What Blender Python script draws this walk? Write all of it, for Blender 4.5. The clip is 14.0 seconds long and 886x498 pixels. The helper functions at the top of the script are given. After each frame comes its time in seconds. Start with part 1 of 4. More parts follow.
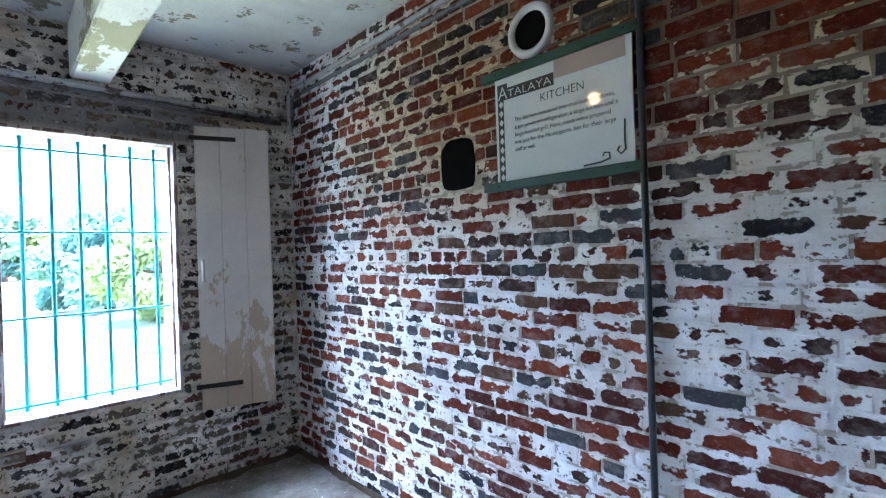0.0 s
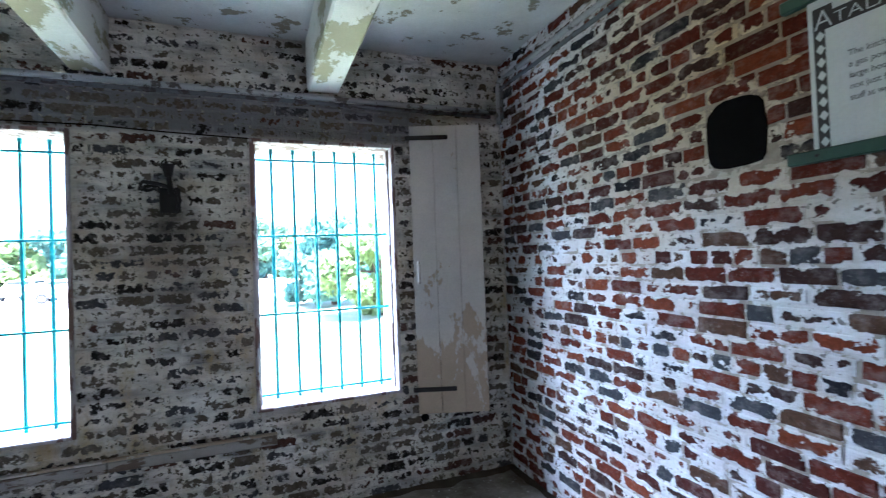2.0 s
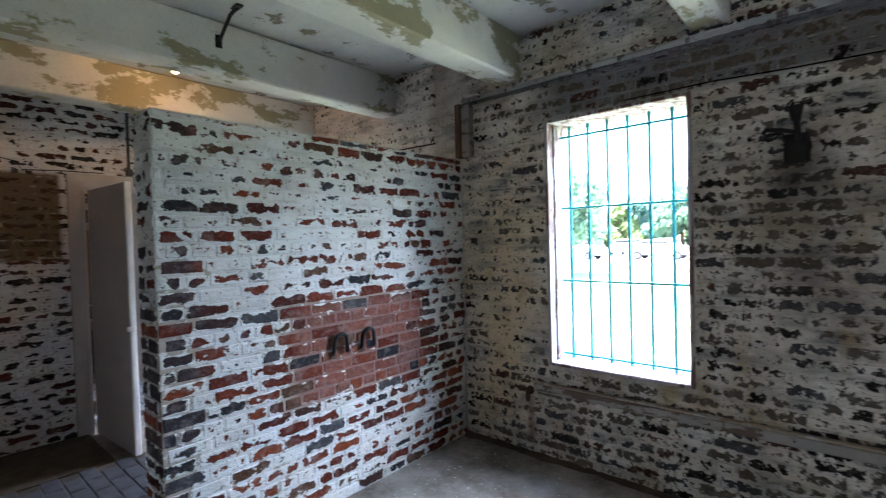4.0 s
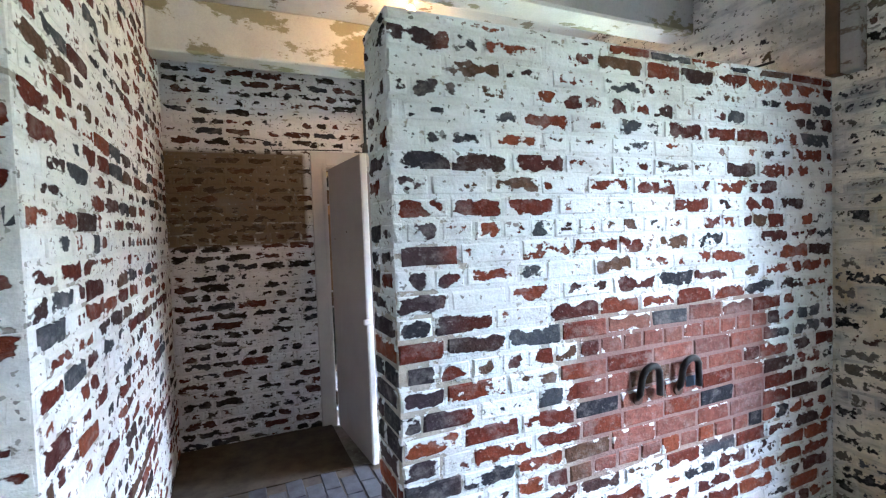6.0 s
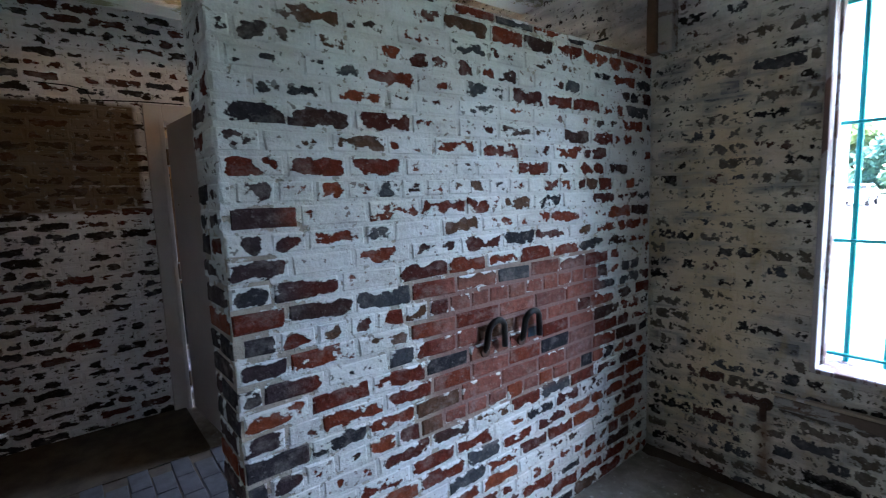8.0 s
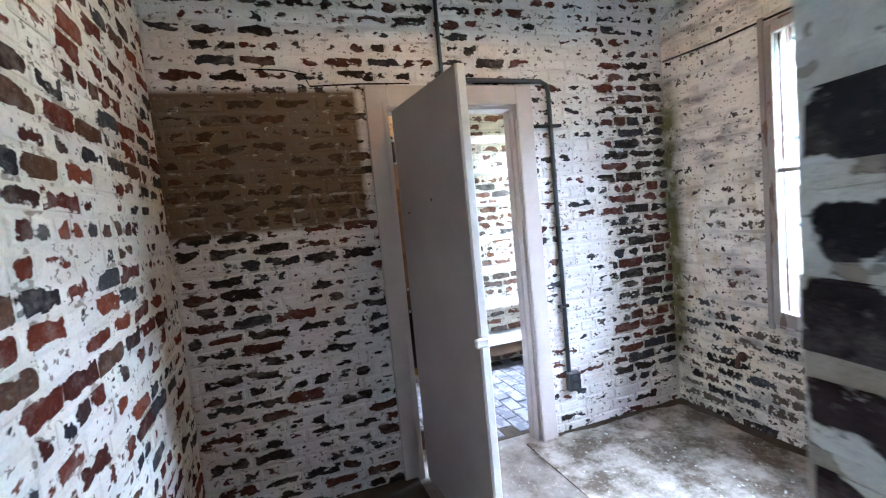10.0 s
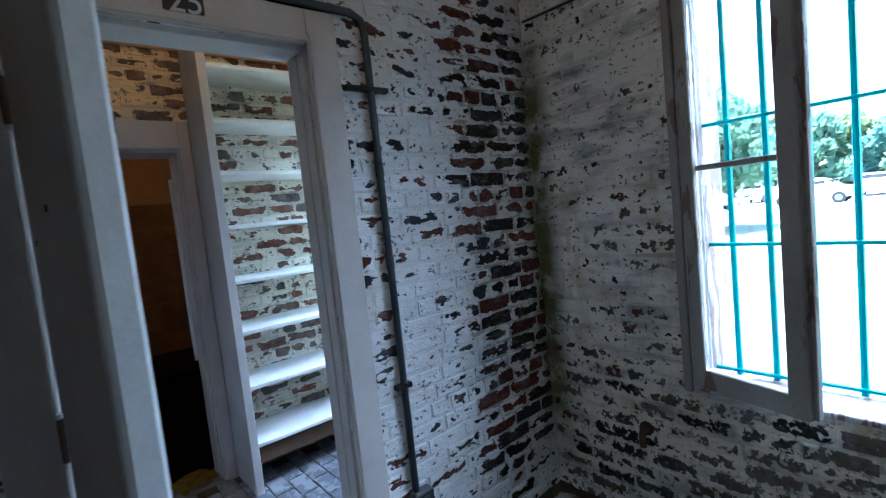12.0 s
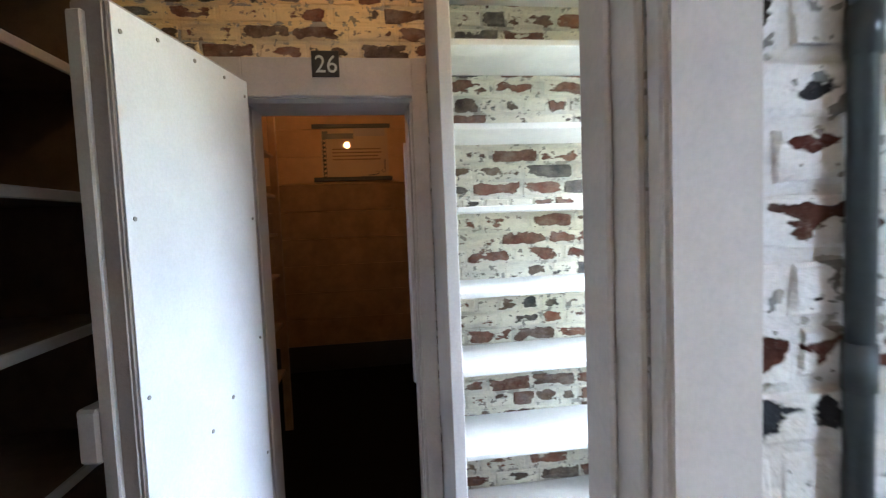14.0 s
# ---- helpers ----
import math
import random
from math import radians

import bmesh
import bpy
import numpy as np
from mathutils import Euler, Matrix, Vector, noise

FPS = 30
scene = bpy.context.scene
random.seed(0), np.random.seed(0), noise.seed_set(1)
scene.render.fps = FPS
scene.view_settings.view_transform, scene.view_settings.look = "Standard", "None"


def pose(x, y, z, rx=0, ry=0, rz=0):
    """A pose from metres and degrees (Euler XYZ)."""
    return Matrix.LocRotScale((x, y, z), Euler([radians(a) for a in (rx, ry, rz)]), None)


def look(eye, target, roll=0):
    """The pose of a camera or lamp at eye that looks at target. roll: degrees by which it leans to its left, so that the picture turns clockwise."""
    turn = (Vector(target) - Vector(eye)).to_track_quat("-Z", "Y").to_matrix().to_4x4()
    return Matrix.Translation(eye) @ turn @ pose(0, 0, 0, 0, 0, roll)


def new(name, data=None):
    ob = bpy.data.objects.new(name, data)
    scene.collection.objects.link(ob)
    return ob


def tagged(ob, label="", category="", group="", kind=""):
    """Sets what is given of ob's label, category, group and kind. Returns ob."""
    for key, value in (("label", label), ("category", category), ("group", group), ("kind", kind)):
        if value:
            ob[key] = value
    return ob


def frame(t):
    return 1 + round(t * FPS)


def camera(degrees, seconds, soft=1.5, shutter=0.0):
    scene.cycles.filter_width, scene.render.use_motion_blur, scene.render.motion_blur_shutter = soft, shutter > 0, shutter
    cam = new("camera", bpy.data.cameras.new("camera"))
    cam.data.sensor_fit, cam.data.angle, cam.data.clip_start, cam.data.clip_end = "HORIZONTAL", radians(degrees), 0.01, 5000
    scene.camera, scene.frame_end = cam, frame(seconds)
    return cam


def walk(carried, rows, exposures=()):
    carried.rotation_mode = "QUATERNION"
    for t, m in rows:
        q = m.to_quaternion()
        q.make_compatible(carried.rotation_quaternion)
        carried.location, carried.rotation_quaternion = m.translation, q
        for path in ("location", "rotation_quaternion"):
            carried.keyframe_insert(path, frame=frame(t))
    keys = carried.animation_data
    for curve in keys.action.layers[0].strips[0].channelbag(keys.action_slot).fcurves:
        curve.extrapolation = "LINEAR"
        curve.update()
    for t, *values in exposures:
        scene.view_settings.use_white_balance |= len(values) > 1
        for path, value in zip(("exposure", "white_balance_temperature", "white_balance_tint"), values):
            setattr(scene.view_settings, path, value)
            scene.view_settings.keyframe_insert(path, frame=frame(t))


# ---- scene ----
cam = camera(86.4, 14.0, soft=1.2, shutter=0.22)
PATH = [
    (0, (-0.06, -0.052, 1.529), (1.322, 1.393, 1.531), -1.9),
    (0.5, (0.029, -0.009, 1.521), (1.321, 1.518, 1.527), -1.1),
    (1, (0.057, 0.107, 1.526), (1.199, 1.748, 1.527), -0.8),
    (1.5, (0.027, 0.268, 1.534), (1.021, 2.004, 1.557), -1.4),
    (2, (-0.028, 0.376, 1.532), (0.704, 2.237, 1.567), -2.2),
    (2.5, (-0.009, 0.453, 1.526), (0.264, 2.434, 1.573), -2.5),
    (3, (-0.007, 0.521, 1.536), (-0.381, 2.486, 1.567), -2.1),
    (3.5, (-0.084, 0.545, 1.512), (-1.048, 2.297, 1.51), -1.3),
    (4, (-0.271, 0.554, 1.52), (-1.586, 2.06, 1.478), -1.6),
    (4.2, (-0.345, 0.586, 1.519), (-1.78, 1.979, 1.479), -1.6),
    (6.3, (-1.331, 0.918, 1.489), (-3.161, 1.721, 1.406), -2.1),
    (6.5, (-1.316, 0.96, 1.477), (-3.106, 1.848, 1.381), -2.0),
    (7, (-1.149, 1.018, 1.456), (-2.797, 2.139, 1.292), -2.4),
    (7.5, (-1.1, 1.019, 1.448), (-2.63, 2.288, 1.229), -1.8),
    (8, (-1.267, 0.966, 1.476), (-2.824, 2.2, 1.24), -2.1),
    (8.5, (-1.5, 0.884, 1.483), (-3.21, 1.903, 1.292), -3.0),
    (8.6, (-1.572, 0.847, 1.471), (-3.324, 1.79, 1.267), -2.9),
    (10.8, (-2.988, 1.102, 1.445), (-4.873, 1.751, 1.287), -5.6),
    (11, (-3.085, 1.18, 1.437), (-4.918, 1.963, 1.27), -5.3),
    (11.5, (-3.35, 1.335, 1.453), (-4.993, 2.463, 1.284), -5.8),
    (12, (-3.54, 1.576, 1.439), (-5.074, 2.85, 1.283), -6.0),
    (12.5, (-3.78, 1.781, 1.448), (-5.355, 3.003, 1.288), -5.0),
    (13, (-4.075, 1.882, 1.47), (-5.802, 2.885, 1.366), -3.9),
    (13.4, (-4.286, 1.975, 1.441), (-6.147, 2.702, 1.373), -2.9),
    (13.5, (-4.335, 1.984, 1.451), (-6.223, 2.639, 1.361), -2.6),
    (13.8, (-4.453, 1.969, 1.448), (-6.393, 2.446, 1.337), -2.4),
    (14, (-4.575, 2.033, 1.444), (-6.551, 2.313, 1.321), -2.3),
]
EXPOSURES = [
    (0, 4.95, 5300, 17), (1.5, 4.85, 5300, 18), (2.5, 4.1, 5300, 14), (3, 3.65, 5300, 9), (3.5, 3.6, 5500, 11), (4, 4.2, 5900, 18), (6.3, 5.4, 5750, 18),
    (6.7, 5.15, 5750, 18), (7, 4.75, 5750, 18), (7.5, 3.85, 5500, 17), (8, 3.85, 5500, 17), (8.6, 5.2, 5850, 17), (10.8, 5.35, 5350, 15), (11.2, 5.0, 5250, 14),
    (11.6, 3.9, 5000, 11), (12, 3.4, 4850, 7), (12.5, 3.5, 4750, 5), (13, 4.55, 5450, 9), (13.5, 4.6, 5750, 12), (14, 4.4, 5950, 12),
]
walk(cam, [(t, look(eye, target, roll)) for t, eye, target, roll in PATH], EXPOSURES)

# ---- world, sun, exposure ----
world = bpy.data.worlds.new("sky")
scene.world = world
world.use_nodes = True
wn = world.node_tree
wn.nodes.clear()
sky = wn.nodes.new("ShaderNodeTexSky")
sky.sky_type, sky.sun_disc = "NISHITA", False
sky.sun_elevation, sky.sun_rotation = radians(79), radians(180)
bg = wn.nodes.new("ShaderNodeBackground")
bg.inputs["Strength"].default_value = 0.15
wo = wn.nodes.new("ShaderNodeOutputWorld")
wn.links.new(sky.outputs[0], bg.inputs[0])
wn.links.new(bg.outputs[0], wo.inputs[0])
sun = new("sun", bpy.data.lights.new("sun", "SUN"))
sun.data.energy, sun.data.angle, sun.data.color = 5.0, radians(0.6), (1.0, 0.95, 0.87)
sun.matrix_world = look((0, -4.3, 24), (0, 0, 0))  # high, from behind the house

# added area lamps, out of view above the windows, standing in for sky light
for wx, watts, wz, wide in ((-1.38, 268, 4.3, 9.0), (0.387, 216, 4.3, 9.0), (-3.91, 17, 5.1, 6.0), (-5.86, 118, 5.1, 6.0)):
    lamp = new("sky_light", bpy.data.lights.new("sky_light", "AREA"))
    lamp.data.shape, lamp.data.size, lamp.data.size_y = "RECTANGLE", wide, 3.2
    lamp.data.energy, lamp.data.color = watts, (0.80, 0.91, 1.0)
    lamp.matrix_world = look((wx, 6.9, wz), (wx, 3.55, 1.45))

# ---- materials ----


def mat(name, rough=0.8, metal=0.0, spec=0.3):
    m = bpy.data.materials.new(name)
    m.use_nodes = True
    b = m.node_tree.nodes["Principled BSDF"]
    b.inputs["Roughness"].default_value, b.inputs["Metallic"].default_value = rough, metal
    b.inputs["Specular IOR Level"].default_value = spec
    return m, m.node_tree, b


def node(nt, kind, **values):
    n = nt.nodes.new(kind)
    for key, v in values.items():
        n.inputs[key.replace("_", " ")].default_value = v
    return n


def where(nt, scale=(1, 1, 1)):
    """World position, stretched."""
    g = nt.nodes.new("ShaderNodeNewGeometry")
    m = nt.nodes.new("ShaderNodeMapping")
    m.inputs["Scale"].default_value = scale
    nt.links.new(g.outputs["Position"], m.inputs["Vector"])
    return m.outputs[0]


def noise_of(nt, vec, scale, detail=4.0, rough=0.6):
    n = node(nt, "ShaderNodeTexNoise", Scale=scale, Detail=detail, Roughness=rough)
    nt.links.new(vec, n.inputs["Vector"])
    return n.outputs["Fac"]


def maths(nt, op, a, b=0.0, clamp=False):
    n = nt.nodes.new("ShaderNodeMath")
    n.operation, n.use_clamp = op, clamp
    for k, v in ((0, a), (1, b)):
        if isinstance(v, (int, float)):
            n.inputs[k].default_value = v
        else:
            nt.links.new(v, n.inputs[k])
    return n.outputs[0]


def ramp(nt, fac, stops, constant=False):
    r = nt.nodes.new("ShaderNodeValToRGB")
    if constant:
        r.color_ramp.interpolation = "CONSTANT"
    els = r.color_ramp.elements
    while len(els) < len(stops):
        els.new(0.5)
    for e, (p, c) in zip(els, stops):
        e.position = p
        e.color = (*c, 1) if isinstance(c, tuple) else (c, c, c, 1)
    nt.links.new(fac, r.inputs[0])
    return r.outputs[0]


def mix(nt, fac, a, b, how="MIX"):
    n = nt.nodes.new("ShaderNodeMix")
    n.data_type, n.blend_type = "RGBA", how
    for k, v in ((0, fac), (6, a), (7, b)):
        if isinstance(v, tuple):
            n.inputs[k].default_value = (*v, 1)
        elif isinstance(v, (int, float)):
            n.inputs[k].default_value = v
        else:
            nt.links.new(v, n.inputs[k])
    return n.outputs[2]


def bump(nt, b, height, strength=0.4, dist=0.004):
    n = node(nt, "ShaderNodeBump", Strength=strength, Distance=dist)
    nt.links.new(height, n.inputs["Height"])
    nt.links.new(n.outputs[0], b.inputs["Normal"])


def span(nt, axis, lo, hi, soft):
    """1 between lo and hi of one world axis, with soft ends."""
    g = nt.nodes.new("ShaderNodeNewGeometry")
    s = nt.nodes.new("ShaderNodeSeparateXYZ")
    nt.links.new(g.outputs["Position"], s.inputs[0])
    v = s.outputs["XYZ".index(axis)]
    up = maths(nt, "MULTIPLY", maths(nt, "SUBTRACT", v, lo), 1 / soft, True)
    down = maths(nt, "MULTIPLY", maths(nt, "SUBTRACT", hi, v), 1 / soft, True)
    return maths(nt, "MULTIPLY", up, down)


def both(nt, *socks):
    out = socks[0]
    for s in socks[1:]:
        out = maths(nt, "MULTIPLY", out, s)
    return out


BRICKS = [(0.0, (0.115, 0.024, 0.015)), (0.18, (0.16, 0.037, 0.020)), (0.36, (0.075, 0.021, 0.017)), (0.50, (0.215, 0.055, 0.026)),
          (0.62, (0.05, 0.026, 0.023)), (0.72, (0.026, 0.026, 0.032)), (0.82, (0.058, 0.062, 0.07)), (0.90, (0.105, 0.055, 0.034))]
DARKS = [(0.0, (0.032, 0.027, 0.025)), (0.25, (0.085, 0.034, 0.025)), (0.45, (0.04, 0.043, 0.052)), (0.62, (0.115, 0.036, 0.026)), (0.78, (0.03, 0.023, 0.02))]
GREYS = [(0.0, (0.022, 0.02, 0.019)), (0.22, (0.13, 0.108, 0.08)), (0.45, (0.07, 0.072, 0.08)), (0.62, (0.10, 0.05, 0.038)), (0.72, (0.155, 0.135, 0.105))]

# bias: higher is whiter; one: pull of the single brick; patch: pull of the large patches; zones: pull inside a stretch of wall
STYLES = {
    "sign": dict(bias=-0.125, one=0.46, patch=0.30, wash=(0.79, 0.81, 0.84), dirt=(0.38, 0.32, 0.23), soil=0.6, bricks=BRICKS, rim=0.30, crumb=0.42, grain=20, thin=0.25, stretch=0.7,
                 zones=[(-0.15, [("Z", 1.55, 3.2, 0.5), ("Y", -1.6, 2.6, 0.5)]), (-0.16, [("Z", 1.85, 3.2, 0.4), ("Y", -1.9, 1.2, 0.5)]), (-0.04, [("Z", -0.2, 1.0, 0.5)]), (0.05, [("Y", -1.9, 0.66, 0.05), ("Z", -0.2, 1.7, 0.4)])],
                 tints=[((0.50, 0.43, 0.28), 0.8, [("Z", 1.4, 3.2, 0.7), ("Y", -1.6, 2.8, 0.6)])]),
    "window": dict(bias=-0.01, one=0.27, patch=0.30, wash=(0.79, 0.76, 0.70), dirt=(0.38, 0.285, 0.175), soil=0.8, bricks=GREYS, rim=0.22, crumb=0.58, grain=36, thin=0.8, stretch=0.95,
                   zones=[(-0.04, [("Z", 0.9, 1.9, 0.3), ("X", -1.0, 0.1, 0.3)]), (-0.07, [("Z", -0.2, 0.7, 0.3)]), (0.185, [("X", -5.1, -2.8, 0.1), ("Z", 0.6, 3.0, 0.3)]), (0.08, [("X", -2.6, -1.8, 0.2)]), (0.05, [("Z", 2.5, 3.0, 0.1)])],
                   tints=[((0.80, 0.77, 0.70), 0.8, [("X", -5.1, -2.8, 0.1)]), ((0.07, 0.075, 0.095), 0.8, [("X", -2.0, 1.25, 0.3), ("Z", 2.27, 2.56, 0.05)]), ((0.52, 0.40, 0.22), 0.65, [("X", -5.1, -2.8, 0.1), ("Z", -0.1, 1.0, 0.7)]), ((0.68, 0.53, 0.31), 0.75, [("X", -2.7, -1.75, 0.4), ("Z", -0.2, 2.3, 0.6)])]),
    "stub": dict(bias=-0.015, one=0.46, patch=0.24, wash=(0.655, 0.685, 0.685), dirt=(0.50, 0.48, 0.39), soil=0.4, bricks=BRICKS, rim=0.30, crumb=0.40, grain=22, thin=0.32, stretch=0.7,
                 zones=[(0.05, [("Z", 1.2, 2.3, 0.3)]), (-0.50, [("Y", 1.74, 3.04, 0.22), ("Z", 0.55, 1.26, 0.12)]), (-0.26, [("Y", 1.1, 1.46, 0.08), ("Z", 0.0, 1.6, 0.3)]), (-0.17, [("Z", 2.04, 2.3, 0.02), ("Y", 1.8, 3.6, 0.5)]), (-0.14, [("Y", 3.0, 3.5, 0.3)]), (-0.05, [("Z", -0.2, 1.1, 0.3)])],
                 tints=[((0.42, 0.34, 0.21), 0.55, [("Y", 3.05, 3.5, 0.3)])]),
    "far": dict(bias=0.0, one=0.34, patch=0.18, wash=(0.72, 0.71, 0.71), dirt=(0.48, 0.43, 0.35), soil=0.4, bricks=DARKS, rim=0.30, crumb=0.42, grain=26, thin=0.18, stretch=0.5,
                zones=[(-0.24, [("Y", 2.85, 3.5, 0.15), ("Z", 0.1, 2.4, 0.3)]), (0.11, [("Y", 2.3, 2.95, 0.12)]), (0.0, [("Y", 0.3, 1.40, 0.03), ("Z", 1.60, 2.13, 0.1)]), (-0.10, [("Y", 0.3, 1.40, 0.03), ("Z", 1.42, 1.66, 0.03)]), (-0.04, [("Z", 0.0, 1.42, 0.05), ("Y", 0.3, 1.5, 0.1)])],
                tints=[((0.58, 0.46, 0.25), 0.6, [("Y", 3.05, 3.5, 0.3), ("Z", -0.1, 2.0, 0.8)]), ((0.125, 0.08, 0.038), 0.94, [("Y", 0.3, 1.40, 0.03), ("Z", 1.42, 2.13, 0.03)])]),
    "side": dict(bias=-0.05, one=0.48, patch=0.22, wash=(0.78, 0.78, 0.74), dirt=(0.55, 0.50, 0.38), soil=0.4, bricks=BRICKS, rim=0.32, crumb=0.26, grain=20, thin=0.2, stretch=0.6, zones=[], tints=[]),
    # pantry tint: the bulb's orange light is put into the upper wash
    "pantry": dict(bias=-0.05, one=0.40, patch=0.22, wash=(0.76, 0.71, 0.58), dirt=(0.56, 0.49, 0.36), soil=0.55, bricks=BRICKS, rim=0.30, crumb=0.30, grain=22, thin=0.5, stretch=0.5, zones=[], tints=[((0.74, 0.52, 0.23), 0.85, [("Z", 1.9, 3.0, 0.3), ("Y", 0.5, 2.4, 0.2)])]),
}


def edge_cover(nt):
    """How near a brick's rim a point lies: 0 in the middle, 1 on the rim, round at the corners."""
    at, size = nt.nodes.new("ShaderNodeUVMap"), nt.nodes.new("ShaderNodeUVMap")
    at.uv_map, size.uv_map = "place", "half"
    a, h = nt.nodes.new("ShaderNodeSeparateXYZ"), nt.nodes.new("ShaderNodeSeparateXYZ")
    nt.links.new(at.outputs[0], a.inputs[0])
    nt.links.new(size.outputs[0], h.inputs[0])
    rims = []
    for k, wide in ((0, 0.026), (1, 0.017)):
        gap = maths(nt, "SUBTRACT", h.outputs[k], maths(nt, "ABSOLUTE", a.outputs[k]))
        near = maths(nt, "SUBTRACT", 1.0, maths(nt, "MULTIPLY", gap, 1 / wide), True)
        rims.append(maths(nt, "MULTIPLY", near, near))
    return maths(nt, "SQRT", maths(nt, "ADD", *rims))


def wash_material(name, style, source):
    """Whitewashed brick (source: Object or Island random) or the mortar between (source None)."""
    s = STYLES[style]
    m, nt, b = mat(name, 0.9, 0, 0.08)
    pos, flat = where(nt), where(nt, (s["stretch"], s["stretch"], 1.0))
    fine, patch, grain = noise_of(nt, flat, s["grain"], 3, 0.5), noise_of(nt, pos, 1.7, 3, 0.55), noise_of(nt, pos, 120, 3, 0.7)
    crumb = noise_of(nt, flat, 62, 3, 0.6)
    stain = noise_of(nt, pos, 3.1, 5, 0.65)
    ragged = maths(nt, "ADD", maths(nt, "MULTIPLY", maths(nt, "SUBTRACT", fine, 0.5), 1.35), 0.5)
    val = maths(nt, "ADD", maths(nt, "ADD", ragged, s["bias"]), maths(nt, "MULTIPLY", maths(nt, "SUBTRACT", patch, 0.5), s["patch"]))
    val = maths(nt, "ADD", val, maths(nt, "MULTIPLY", maths(nt, "SUBTRACT", crumb, 0.5), s["crumb"]))
    for pull, spans in s["zones"]:
        val = maths(nt, "ADD", val, maths(nt, "MULTIPLY", both(nt, *[span(nt, *z) for z in spans]), pull))
    if source is None:
        val = maths(nt, "ADD", val, 0.22)
        s = dict(s, wash=tuple(0.94 * c for c in s["wash"]))
        under = mix(nt, noise_of(nt, pos, 40, 4), (0.20, 0.18, 0.15), (0.46, 0.42, 0.36))
        if style == "sign":  # bare brown joints high up beside the flue
            bare = both(nt, span(nt, "Z", 1.75, 3.3, 0.5), span(nt, "Y", -2.0, 1.5, 0.7))
            val = maths(nt, "SUBTRACT", val, maths(nt, "MULTIPLY", bare, 0.2))
            under = mix(nt, bare, under, mix(nt, noise_of(nt, pos, 30, 4), (0.07, 0.052, 0.036), (0.20, 0.165, 0.115)))
        if style == "stub":  # bare red-dusted joints in the patch round the hooks
            under = mix(nt, both(nt, span(nt, "Y", 1.85, 3.02, 0.12), span(nt, "Z", 0.58, 1.22, 0.08)), under, (0.20, 0.13, 0.115))
    else:
        if source == "Object":
            rnd = nt.nodes.new("ShaderNodeObjectInfo").outputs["Random"]
        else:
            rnd = nt.nodes.new("ShaderNodeNewGeometry").outputs["Random Per Island"]
        val = maths(nt, "ADD", val, maths(nt, "MULTIPLY", maths(nt, "SUBTRACT", maths(nt, "FRACT", maths(nt, "MULTIPLY", rnd, 7.31)), 0.55), s["one"]))
        val = maths(nt, "ADD", val, maths(nt, "MULTIPLY", edge_cover(nt), maths(nt, "MULTIPLY", noise_of(nt, pos, 15, 2), 2 * s["rim"])))
        under = ramp(nt, rnd, s["bricks"], True)
        if style == "stub":
            under = mix(nt, maths(nt, "MULTIPLY", span(nt, "Y", 1.0, 1.50, 0.1), ramp(nt, maths(nt, "FRACT", maths(nt, "MULTIPLY", rnd, 13.7)), [(0.3, 0.0), (0.31, 0.85)])), under, (0.035, 0.035, 0.042))
            under = mix(nt, maths(nt, "MULTIPLY", both(nt, span(nt, "Y", 1.9, 3.0, 0.1), span(nt, "Z", 0.6, 1.2, 0.06)), maths(nt, "MULTIPLY", ramp(nt, maths(nt, "FRACT", maths(nt, "MULTIPLY", rnd, 5.3)), [(0.72, 1.0), (0.73, 0.0)]), 0.6)), under, (0.29, 0.118, 0.09))
        if style == "pantry":  # faded, lime-dusted brick
            under = mix(nt, ramp(nt, noise_of(nt, pos, 14, 4), [(0.3, 0.05), (0.7, 0.42)]), under, (0.46, 0.37, 0.26))
        if style == "far":  # the brown patch beside the door
            under = mix(nt, maths(nt, "MULTIPLY", both(nt, span(nt, "Y", 0.3, 1.40, 0.03), span(nt, "Z", 1.42, 2.13, 0.03)), 0.7), under, (0.11, 0.07, 0.038))
        under = mix(nt, 0.8, under, ramp(nt, noise_of(nt, pos, 35, 5, 0.7), [(0.3, 0.4), (0.7, 1.0)]), "MULTIPLY")
        under = mix(nt, ramp(nt, noise_of(nt, flat, 62, 4, 0.8), [(0.58, 0.0), (0.72, 0.3)]), under, (0.40, 0.37, 0.34))
        under = mix(nt, ramp(nt, noise_of(nt, flat, 17, 5, 0.7), [(0.5, 0.0), (0.72, 0.42)]), under, (0.30, 0.27, 0.25))
    wash = mix(nt, ramp(nt, stain, [(0.38, 0.0), (0.7, s["soil"])]), s["wash"], s["dirt"])
    wash = mix(nt, 0.28, wash, ramp(nt, grain, [(0.3, 0.5), (0.65, 1.0)]), "MULTIPLY")
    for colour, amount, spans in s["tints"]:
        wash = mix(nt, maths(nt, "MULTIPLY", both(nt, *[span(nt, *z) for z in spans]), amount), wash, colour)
    # where the coat is thin the brick's grey shows through, and small chips show an older coat
    coat = noise_of(nt, where(nt, (0.3, 0.3, 1.0)), 13, 4, 0.6)
    thin = ramp(nt, coat, [(0.44, 0.0), (0.66, s["thin"])])
    if source is not None:
        thin = maths(nt, "MULTIPLY", thin, maths(nt, "ADD", 0.25, maths(nt, "FRACT", maths(nt, "MULTIPLY", rnd, 3.77))), True)
    wash = mix(nt, thin, wash, mix(nt, 0.6, under, (0.24, 0.25, 0.26)))
    chips = ramp(nt, noise_of(nt, where(nt, (0.75, 0.75, 1.0)), 48, 2, 0.5), [(0.64, 0.0), (0.655, 0.8)])
    wash = mix(nt, chips, wash, mix(nt, 0.5, under, (0.16, 0.165, 0.15)))
